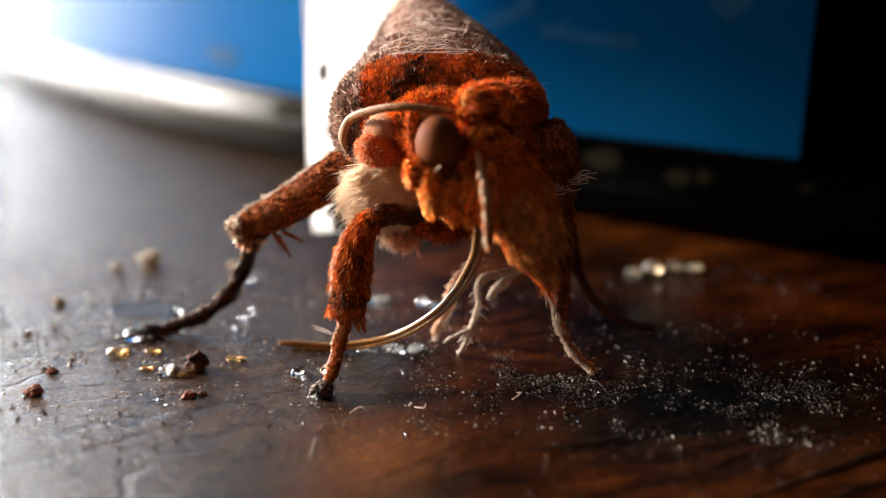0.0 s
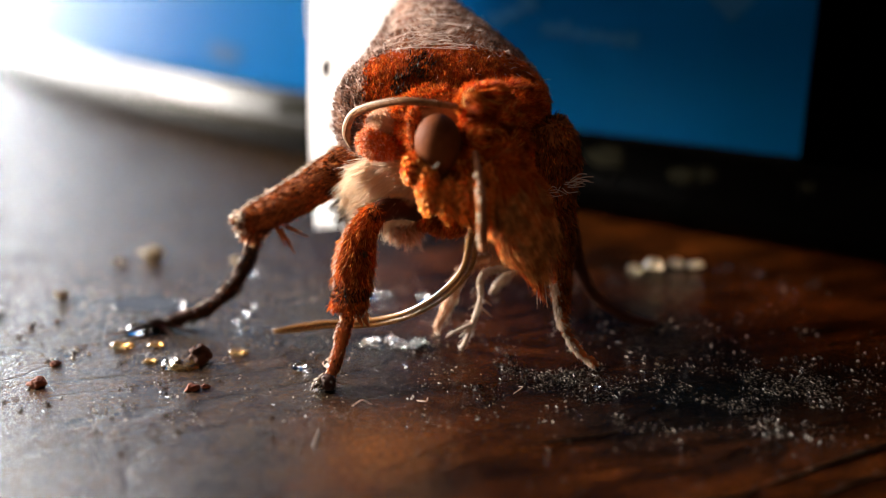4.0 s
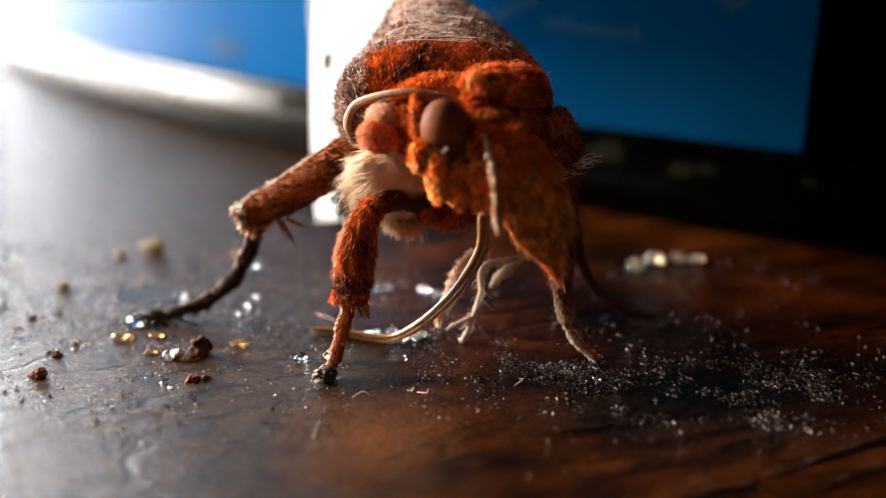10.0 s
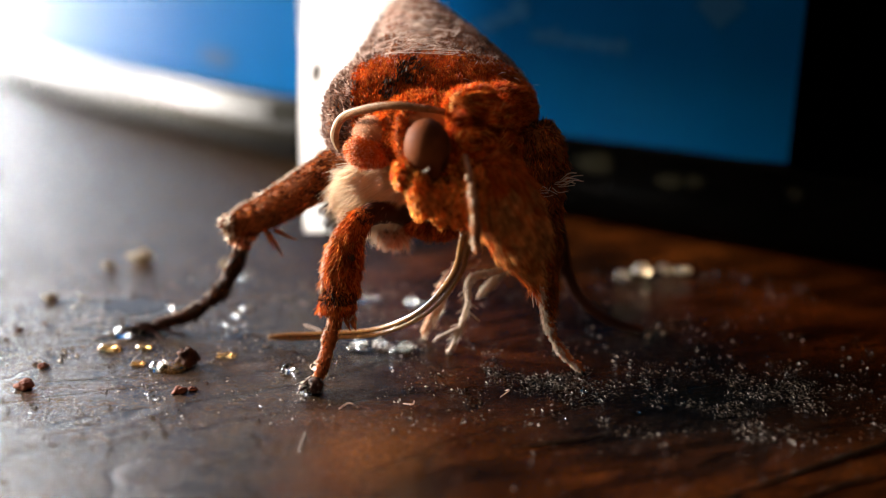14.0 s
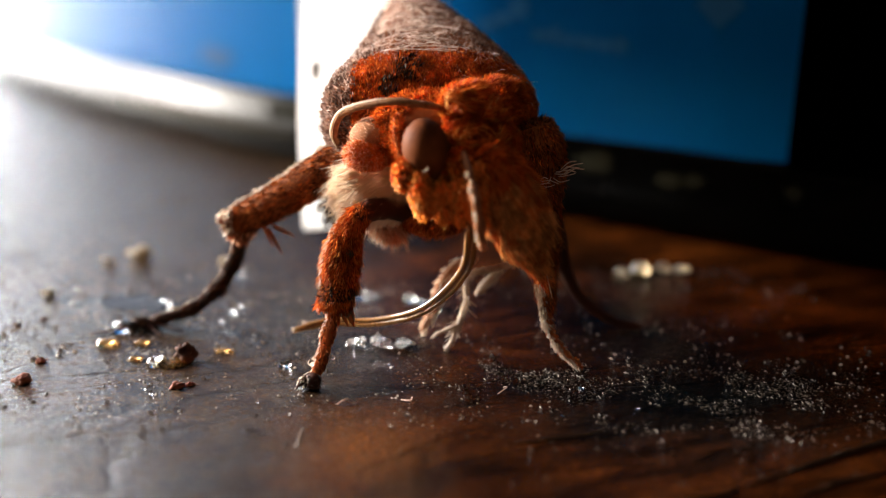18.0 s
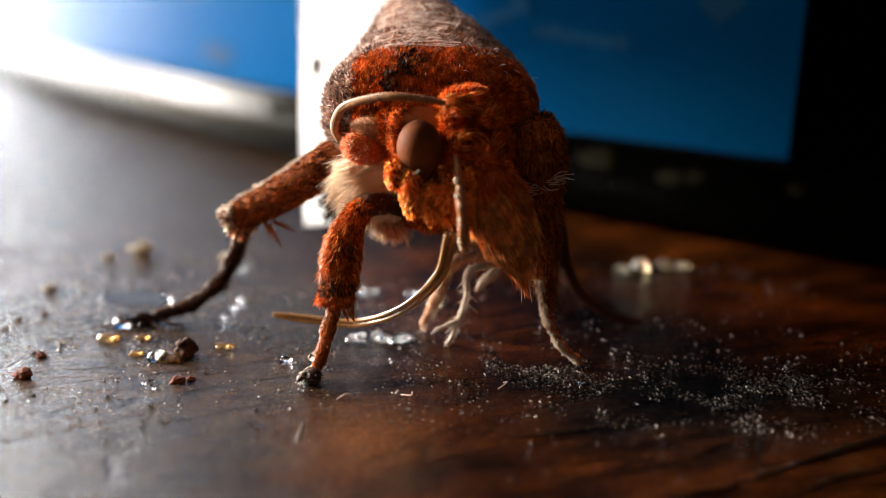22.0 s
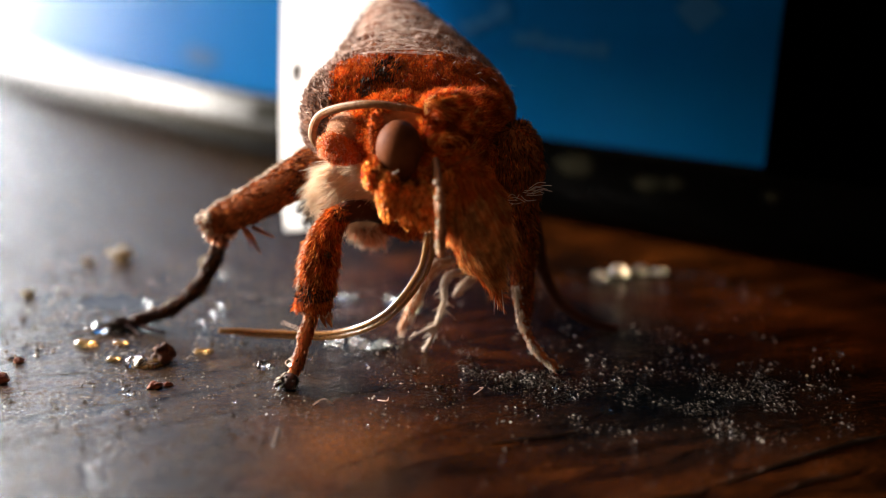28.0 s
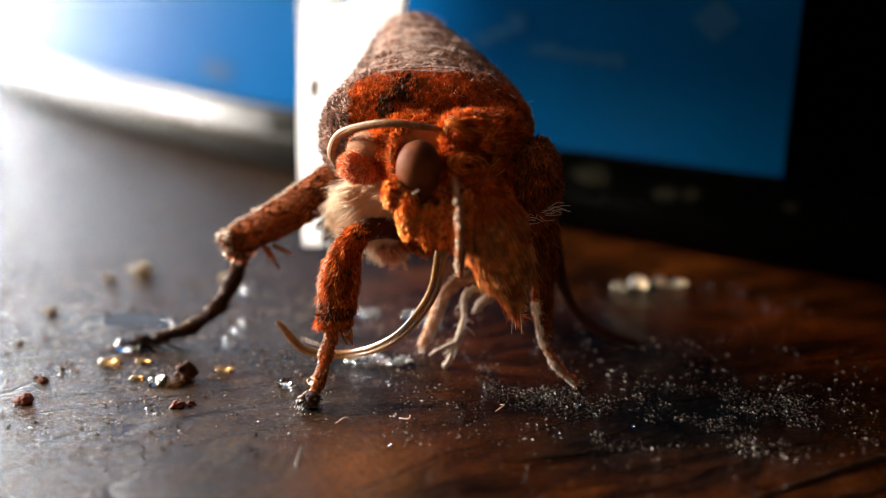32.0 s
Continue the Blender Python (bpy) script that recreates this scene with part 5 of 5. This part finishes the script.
    for k, (x, y, s) in enumerate([(-9.2, 27.45, 0.08), (-8.85, 27.1, 0.07), (-7.98, 33.4, 0.12), (-8.4, 38.9, 0.16), (-5.4, 26.65, 0.06), (-1.15, 25.2, 0.06), (-1.45, 29.65, 0.07), (6.96, 28.7, 0.08), (6.5, 26.5, 0.07), (4.1, 26.0, 0.06)]):
        place("droplet", droplet((x, y, 0.004), s, s * 0.9, s * 0.9, k + 31), M_WATER, "tiny clear bright droplet", "droplet", "spilled droplets")
    place("smear", droplet((-3.75, 24.4, 0.002), 0.07, 0.7, 0.02, 7.7), M_GLINT, "thin glossy smear on the wood", "smear")
    for k, (a, b, c, w) in enumerate([((15.5, 25.6), (12.9, 24.3), (8.6, 22.1), 0.16), ((8.4, 22.05), (6.9, 21.3), (5.2, 20.4), 0.12), ((13.2, 23.2), (11.2, 22.3), (9.6, 21.4), 0.10), ((5.4, 25.2), (3.6, 24.5), (2.2, 24.1), 0.07)]):
        m = ((a[0] + b[0]) / 2 + 0.12, (a[1] + b[1]) / 2 - 0.1)
        place("scratch", tube([(*a, -0.01, w * 0.3), (*m, 0.0, w * 0.8), (*b, 0.0, w), (*c, -0.01, w * 0.3)], 24, 8, 0.25, 0.5, k), M_WINGSPOT, "dark dirt-filled scratch in the varnish", "scratch", "scratches")
    rng = random.Random(8)
    for k in range(16):
        x, y = -3.0 + 2.2 * rng.random(), 31.0 + 0.7 * rng.random()
        r = 0.14 + 0.2 * rng.random()
        place("crystal", shard((x, y, 0.0), (r, r, r), 90 + k), M_SUGAR, "small clear whitish sugar crystal", "crystal", "sugar crystals", False)


build_bits()


def build_dust():
    rng = np.random.default_rng(12)

    def flakes(n, xs, ys, size, thin):
        V, Fc = [], []
        for k in range(n):
            c = np.array((xs(), ys(), 0.0))
            while noise.noise(Vector((c[0] * 0.55, c[1] * 0.55, size * 40))) + 0.5 * noise.noise(Vector((c[0] * 1.6, c[1] * 1.6, 3))) < rng.normal(0.05, 0.12):
                c = np.array((xs(), ys(), 0.0))
            r = size * (0.4 + rng.random() ** 2 * 1.4)
            a = rng.random() * math.pi
            d = np.array((math.cos(a), math.sin(a), 0))
            e = np.array((-math.sin(a), math.cos(a), 0)) * thin
            b = len(V)
            V += [c - d * r - e * r * 0.5, c - d * r * 0.2 + e * r, c + d * r, c - e * r, c + (0, 0, r * (0.4 + rng.random() * 0.5)) + d * r * 0.3]
            Fc += [(b, b + 3, b + 4), (b + 3, b + 2, b + 4), (b + 2, b + 1, b + 4), (b + 1, b, b + 4)]
        return np.array(V), Fc
    spots = [(1.6, 29.3, 0.7, 0.7), (2.6, 28.4, 0.9, 0.7), (4.0, 28.6, 0.8, 0.9), (7.0, 28.2, 1.2, 1.0), (9.8, 25.8, 1.1, 0.9), (12.0, 28.6, 1.2, 0.8), (11.2, 26.8, 1.4, 0.9), (6.2, 26.6, 1.0, 0.8), (9.0, 28.0, 1.5, 0.9)]
    pick = lambda: spots[rng.integers(len(spots))]
    at = [None]

    def along():
        at[0] = pick()
        return rng.normal(at[0][0], at[0][2])
    g1 = flakes(3600, along, lambda: rng.normal(at[0][1], at[0][3]), 0.050, 0.08)
    ob = part("dust", g1, M_DUST, None, "", (0, 0, 0), False)
    tagged(ob, "scattered pale dust flakes and fibres on the wood", "dust", kind="stuff")
    g2 = flakes(1700, lambda: rng.uniform(-22, 16), lambda: 25.4 + 15 * rng.random() ** 1.2, 0.05, 0.6)
    ob = part("dust", g2, M_DUST, None, "", (0, 0, 0), False)
    tagged(ob, "fine scattered grit on the table", "dust", kind="stuff")
    g5 = flakes(1700, lambda: rng.uniform(-13.5, 5), lambda: 24.5 + 13 * rng.random(), 0.038, 0.7)
    ob = part("grit", g5, M_GLINT, None, "", (0, 0, 0), True)
    tagged(ob, "fine glossy wet grit on the wood", "grit", kind="stuff")
    g6 = flakes(900, lambda: rng.uniform(-24, -5), lambda: 29.5 + 14 * rng.random(), 0.075, 0.8)
    ob = part("grit", g6, M_GLINT, None, "", (0, 0, 0), True)
    tagged(ob, "coarse glossy wet grit on the dusty wood", "grit", kind="stuff")
    g4 = flakes(220, lambda: rng.uniform(-14, 12), lambda: rng.uniform(20, 26), 0.05, 0.6)
    ob = part("grit", g4, M_DIRT, None, "", (0, 0, 0), False)
    tagged(ob, "fine brown grit on the wood", "grit", kind="stuff")
    g3 = flakes(330, lambda: rng.uniform(-18, 12), lambda: 20.5 + 19 * rng.random(), 0.045, 0.7)
    ob = part("dirt", g3, M_DIRT, None, "", (0, 0, 0), False)
    tagged(ob, "dark specks of dirt on the table", "dirt", kind="stuff")


build_dust()



# ---- what moves ----
FLOW_Y = (27.4, 27.9, 29.4, 30.6, 31.3, 31.6)
SIPS = []


def sip(t, *xz):
    """The proboscis at one time: six places along it, across and up, from mouth to tip."""
    P = np.array([(xz[2 * k], FLOW_Y[k], xz[2 * k + 1]) for k in range(6)])
    S = spline(P, 121)
    s = np.concatenate([[0], np.cumsum(np.linalg.norm(np.diff(S, axis=0), axis=1))])
    at = np.linspace(0, s[-1], N_PIECES + 1)
    Q = np.stack([np.interp(at, s, S[:, c]) for c in range(3)], 1)
    out = []
    for k in range(N_PIECES):
        x = Vector(Q[k + 1] - Q[k]).normalized()
        z = Vector((0, -1, 0.2))
        z = (z - x * z.dot(x)).normalized()
        y = z.cross(x)
        c = (Vector(Q[k]) + Vector(Q[k + 1])) / 2 - Vector((0, 31.5, 0))
        m = Matrix((x, y, z)).transposed().to_4x4()
        m.translation = c * MM
        out.append(m)
    SIPS.append((t, out))


def motions():
    sip(0, 1.14, 5.82, 0.94, 4.47, -0.04, 2.36, -1.77, 0.80, -3.90, 0.16, -5.87, 0.16)
    sip(0.5, 1.19, 5.73, 1.04, 4.38, -0.34, 1.97, -1.80, 0.54, -3.93, 0.16, -5.84, 0.16)
    sip(1, 0.87, 5.81, 0.72, 4.46, -0.27, 2.50, -2.01, 1.16, -4.13, 0.49, -6.57, 0.26)
    sip(1.5, 0.68, 5.89, 0.45, 4.27, -0.75, 2.44, -2.80, 1.29, -5.22, 1.00, -6.78, 0.39)
    sip(2, 1.07, 5.49, 0.80, 4.12, -0.24, 2.27, -1.99, 0.95, -4.26, 0.36, -6.39, 0.26)
    sip(2.5, 1.05, 5.33, 0.76, 4.09, -0.42, 2.19, -2.02, 0.85, -4.30, 0.26, -6.34, 0.19)
    sip(3, 1.27, 5.32, 1.06, 4.08, -0.10, 1.94, -1.83, 0.52, -3.81, 0.16, -5.17, 0.46)
    sip(3.5, 0.85, 5.34, 0.55, 3.96, -0.65, 2.26, -2.26, 1.17, -4.39, 0.71, -5.87, 0.42)
    sip(5.5, 0.92, 5.51, 0.70, 4.01, -0.43, 2.18, -2.17, 1.14, -4.58, 0.81, -6.35, 0.16)
    sip(6, 0.96, 5.25, 0.69, 3.73, -0.58, 2.02, -2.33, 1.01, -4.75, 0.67, -6.46, 0.16)
    sip(6.5, 0.85, 5.35, 0.58, 3.87, -0.62, 1.87, -2.39, 0.59, -4.68, 0.16, -6.52, 0.23)
    sip(7, 0.96, 5.28, 0.74, 3.86, -0.45, 1.56, -2.22, 0.16, -4.06, 0.16, -5.05, 0.79)
    sip(7.5, 0.99, 5.48, 0.77, 3.97, -0.36, 2.12, -2.26, 0.94, -4.40, 0.54, -6.00, 0.24)
    sip(8, 1.06, 5.42, 0.86, 3.91, -0.24, 1.61, -2.00, 0.38, -3.84, 0.16, -5.31, 0.19)
    sip(8.5, 0.95, 5.39, 0.73, 3.88, -0.46, 1.96, -2.37, 0.94, -4.50, 0.51, -5.81, 0.21)
    sip(9, 0.92, 5.39, 0.62, 3.88, -0.67, 1.96, -2.59, 0.81, -4.43, 0.38, -5.97, 0.31)
    sip(9.5, 1.13, 5.73, 0.94, 4.23, -0.00, 1.96, -1.75, 0.16, -3.58, 0.16, -5.03, 0.41)
    sip(10, 1.16, 5.76, 1.02, 4.27, -0.08, 2.01, -1.82, 0.28, -3.66, 0.16, -4.79, 0.16)
    sip(10.5, 1.28, 5.78, 1.12, 4.43, 0.05, 2.32, -1.67, 0.85, -3.79, 0.35, -5.43, 0.16)
    sip(11, 1.28, 5.62, 1.04, 4.13, -0.12, 2.23, -1.86, 0.98, -4.13, 0.51, -5.71, 0.16)
    sip(11.5, 0.98, 5.42, 0.74, 3.92, -0.30, 2.08, -2.05, 0.97, -4.17, 0.60, -6.11, 0.27)
    sip(12, 1.24, 5.40, 1.03, 3.98, -0.07, 1.69, -1.67, 0.16, -3.80, 0.16, -5.00, 0.76)
    sip(12.5, 1.22, 5.55, 1.01, 4.04, -0.16, 2.05, -1.85, 0.72, -3.98, 0.22, -5.82, 0.16)
    sip(13, 1.42, 5.79, 1.27, 4.44, 0.31, 2.33, -1.41, 0.76, -3.53, 0.19, -5.37, 0.16)
    sip(13.5, 1.36, 5.53, 1.17, 4.16, -0.05, 2.32, -1.93, 1.29, -3.90, 0.83, -5.76, 0.16)
    sip(14, 1.03, 5.49, 0.73, 4.01, -0.33, 2.16, -1.94, 0.96, -4.07, 0.49, -5.91, 0.28)
    sip(14.5, 1.04, 5.52, 0.83, 3.95, -0.35, 1.80, -1.97, 0.46, -3.96, 0.16, -5.55, 0.32)
    sip(16.5, 1.25, 5.54, 1.10, 4.07, -0.05, 1.80, -1.51, 0.38, -3.34, 0.16, -4.60, 0.56)
    sip(17, 1.63, 5.94, 1.51, 4.60, 0.66, 2.66, -1.03, 1.37, -3.13, 0.66, -4.72, 0.29)
    sip(17.5, 1.47, 5.68, 1.27, 4.11, 0.12, 2.34, -1.46, 1.43, -3.57, 1.03, -4.90, 0.35)
    sip(18, 1.25, 5.51, 1.02, 3.98, -0.21, 2.13, -1.97, 1.18, -3.64, 0.88, -4.95, 0.42)
    sip(18.5, 1.08, 5.45, 0.84, 3.83, -0.41, 1.97, -2.03, 0.95, -3.86, 0.65, -5.04, 0.41)
    sip(19, 1.14, 5.51, 1.03, 4.14, -0.07, 2.16, -1.67, 1.15, -3.78, 1.00, -5.18, 0.35)
    sip(19.5, 1.06, 5.30, 0.79, 3.85, -0.49, 1.84, -2.26, 0.94, -4.10, 0.66, -5.25, 0.43)
    sip(20, 0.82, 5.31, 0.60, 3.86, -0.60, 1.85, -2.37, 0.95, -4.06, 0.80, -5.45, 0.53)
    sip(20.5, 0.85, 5.32, 0.58, 3.81, -0.71, 1.89, -2.49, 1.15, -4.47, 1.00, -5.51, 0.61)
    sip(21, 0.68, 5.20, 0.37, 3.82, -0.77, 2.05, -2.55, 1.07, -4.39, 0.85, -5.63, 0.72)
    sip(21.5, 0.73, 5.19, 0.40, 3.67, -0.88, 1.86, -2.52, 0.99, -4.36, 0.78, -5.53, 0.77)
    sip(22, 0.58, 5.15, 0.22, 3.63, -1.02, 1.91, -2.66, 0.95, -4.51, 0.80, -5.65, 0.82)
    sip(22.5, 0.73, 5.17, 0.45, 3.65, -0.86, 1.71, -2.36, 0.71, -3.90, 0.56, -5.12, 1.06)
    sip(23, 0.51, 5.24, 0.19, 3.86, -0.96, 2.01, -2.46, 0.90, -3.71, 0.82, -4.49, 0.85)
    sip(23.5, 0.66, 5.33, 0.38, 3.76, -0.79, 1.75, -2.43, 0.69, -3.83, 0.58, -4.75, 1.15)
    sip(24, 0.91, 5.55, 0.69, 3.93, -0.38, 1.73, -2.01, 0.28, -3.56, 0.16, -4.69, 0.69)
    sip(24.5, 0.83, 5.40, 0.55, 3.83, -0.67, 1.97, -2.46, 1.16, -4.45, 1.01, -5.39, 0.78)
    sip(25, 0.75, 5.48, 0.41, 3.97, -0.77, 2.11, -2.41, 1.07, -4.26, 0.95, -5.65, 0.71)
    sip(25.5, 0.78, 5.53, 0.48, 3.85, -0.81, 1.83, -2.46, 0.61, -4.32, 0.32, -5.55, 0.73)
    sip(27.5, 0.57, 5.37, 0.20, 3.85, -1.14, 1.83, -2.81, 0.86, -4.96, 0.70, -6.82, 0.48)
    sip(28, 0.73, 5.47, 0.42, 3.95, -0.82, 1.87, -2.63, 0.71, -4.79, 0.42, -6.85, 0.39)
    sip(28.6, 0.50, 5.20, 0.13, 3.67, -1.14, 1.73, -2.96, 0.65, -4.82, 0.49, -6.43, 0.60)
    sip(29, 0.55, 5.21, 0.24, 3.68, -1.08, 1.74, -2.90, 0.67, -4.76, 0.57, -6.22, 0.68)
    sip(29.6, 0.45, 5.22, 0.16, 3.69, -1.19, 1.80, -2.86, 0.89, -4.72, 0.67, -6.48, 0.77)
    sip(30, 0.45, 5.37, 0.16, 3.84, -1.04, 1.97, -2.85, 0.91, -4.71, 0.69, -6.46, 0.79)
    sip(30.6, 0.44, 5.45, 0.14, 3.90, -1.12, 1.87, -2.79, 0.90, -4.65, 0.74, -6.18, 1.02)
    sip(31, 0.46, 5.45, 0.16, 3.87, -0.95, 1.93, -2.61, 0.92, -4.16, 1.09, -4.67, 2.24)
    sip(31.3, 0.42, 5.43, 0.12, 3.90, -1.08, 1.96, -2.75, 0.80, -4.31, 0.74, -4.83, 1.58)
    sip(31.6, 0.53, 5.41, 0.21, 3.85, -1.10, 1.81, -2.78, 0.67, -4.34, 0.42, -5.47, 1.29)
    sip(32, 0.42, 5.46, 0.09, 3.82, -1.09, 1.77, -2.77, 0.62, -4.49, 0.47, -5.46, 1.40)
    for k, ob in enumerate(PIECES):
        walk(ob, [(t, m[k]) for t, m in SIPS])
    walk(head, [
        (0, pose(0.00030, 0.00247, 0.00809, -1.5, -1.5, 0.9)),
        (0.5, pose(0.00031, 0.00246, 0.00806, -1.3, -1.6, 0.9)),
        (1, pose(0.00030, 0.00236, 0.00811, -0.7, 0.6, 0.2)),
        (1.5, pose(0.00038, 0.00249, 0.00811, -0.2, 2.0, -1.2)),
        (2, pose(0.00028, 0.00259, 0.00807, -0.4, 0.6, 0.1)),
        (2.5, pose(0.00026, 0.00242, 0.00810, -0.0, 0.4, 0.3)),
        (3, pose(0.00023, 0.00246, 0.00810, -0.3, -0.3, 0.8)),
        (3.5, pose(0.00030, 0.00265, 0.00807, 0.2, 0.6, -0.4)),
        (5.5, pose(0.00027, 0.00234, 0.00807, -2.0, 0.8, 0.3)),
        (6, pose(0.00029, 0.00257, 0.00806, -0.2, 0.0, -0.5)),
        (6.5, pose(0.00029, 0.00267, 0.00805, 0.3, 0.7, -0.4)),
        (7, pose(0.00024, 0.00255, 0.00802, -0.7, -0.5, 0.5)),
        (7.5, pose(0.00027, 0.00256, 0.00810, 0.5, -0.2, -0.1)),
        (8, pose(0.00023, 0.00228, 0.00803, -1.7, -1.7, 1.0)),
        (8.5, pose(0.00023, 0.00250, 0.00802, -1.0, -0.3, 0.5)),
        (9, pose(0.00025, 0.00262, 0.00805, -0.0, 0.0, 0.0)),
        (9.5, pose(0.00019, 0.00234, 0.00803, -1.4, -1.1, 1.2)),
        (10, pose(0.00010, 0.00198, 0.00811, -3.1, -2.3, 3.3)),
        (10.5, pose(0.00013, 0.00211, 0.00805, -2.2, -3.0, 2.6)),
        (11, pose(0.00018, 0.00224, 0.00808, -1.5, -1.8, 1.6)),
        (11.5, pose(0.00024, 0.00250, 0.00803, -0.7, -0.2, 0.3)),
        (12, pose(0.00017, 0.00236, 0.00807, -0.8, -1.1, 1.3)),
        (12.5, pose(0.00019, 0.00240, 0.00805, -1.0, -1.6, 1.3)),
        (13, pose(0.00012, 0.00211, 0.00803, -2.7, -3.8, 3.1)),
        (13.5, pose(0.00012, 0.00209, 0.00805, -1.8, -3.5, 2.5)),
        (14, pose(0.00019, 0.00243, 0.00804, -0.9, -1.8, 1.3)),
        (14.5, pose(0.00021, 0.00241, 0.00810, 0.0, -0.9, 0.5)),
        (16.5, pose(0.00005, 0.00224, 0.00808, -1.1, -4.7, 3.0)),
        (17, pose(-0.00004, 0.00185, 0.00809, -3.0, -6.7, 4.6)),
        (17.5, pose(0.00007, 0.00216, 0.00808, -1.2, -5.1, 2.6)),
        (18, pose(0.00008, 0.00238, 0.00807, 0.0, -5.9, 2.1)),
        (18.5, pose(0.00013, 0.00263, 0.00805, 0.9, -4.4, 1.0)),
        (19, pose(0.00012, 0.00270, 0.00806, 1.5, -4.6, 1.0)),
        (19.5, pose(0.00014, 0.00287, 0.00804, 1.7, -3.7, 0.6)),
        (20, pose(0.00014, 0.00298, 0.00803, 2.2, -2.8, 0.3)),
        (20.5, pose(0.00018, 0.00305, 0.00805, 3.1, -2.8, -0.3)),
        (21, pose(0.00018, 0.00310, 0.00804, 2.9, -2.3, -0.7)),
        (21.5, pose(0.00018, 0.00293, 0.00809, 3.5, -1.8, -0.7)),
        (22, pose(0.00020, 0.00314, 0.00801, 3.3, -1.7, -1.2)),
        (22.5, pose(0.00020, 0.00297, 0.00807, 3.6, -1.8, -1.2)),
        (23, pose(0.00018, 0.00304, 0.00807, 3.7, -1.3, -1.3)),
        (23.5, pose(0.00017, 0.00295, 0.00809, 2.5, -1.2, -0.6)),
        (24, pose(0.00009, 0.00231, 0.00809, -0.5, -2.8, 1.5)),
        (24.5, pose(0.00014, 0.00250, 0.00807, 0.2, -2.5, 0.8)),
        (25, pose(0.00016, 0.00281, 0.00806, 1.2, -0.9, -0.1)),
        (25.5, pose(0.00017, 0.00261, 0.00805, -0.3, 1.1, -0.0)),
        (27.5, pose(0.00014, 0.00267, 0.00796, 0.5, -0.1, 0.4)),
        (28, pose(0.00014, 0.00247, 0.00805, 0.5, 1.4, 0.6)),
        (28.5, pose(0.00006, 0.00250, 0.00802, 0.7, 1.2, 1.3)),
        (29, pose(0.00010, 0.00256, 0.00799, 0.7, 0.8, 0.9)),
        (29.5, pose(0.00008, 0.00265, 0.00792, 0.2, 1.0, 0.8)),
        (30, pose(0.00009, 0.00256, 0.00798, 0.5, 1.6, 0.8)),
        (30.5, pose(0.00012, 0.00267, 0.00793, 0.3, 1.9, 0.4)),
        (31, pose(0.00015, 0.00261, 0.00791, -0.2, 2.0, 0.4)),
        (31.5, pose(0.00014, 0.00249, 0.00793, -0.3, 2.3, 0.5)),
        (32, pose(0.00014, 0.00254, 0.00792, -0.3, 2.4, 0.7)),
    ])


motions()
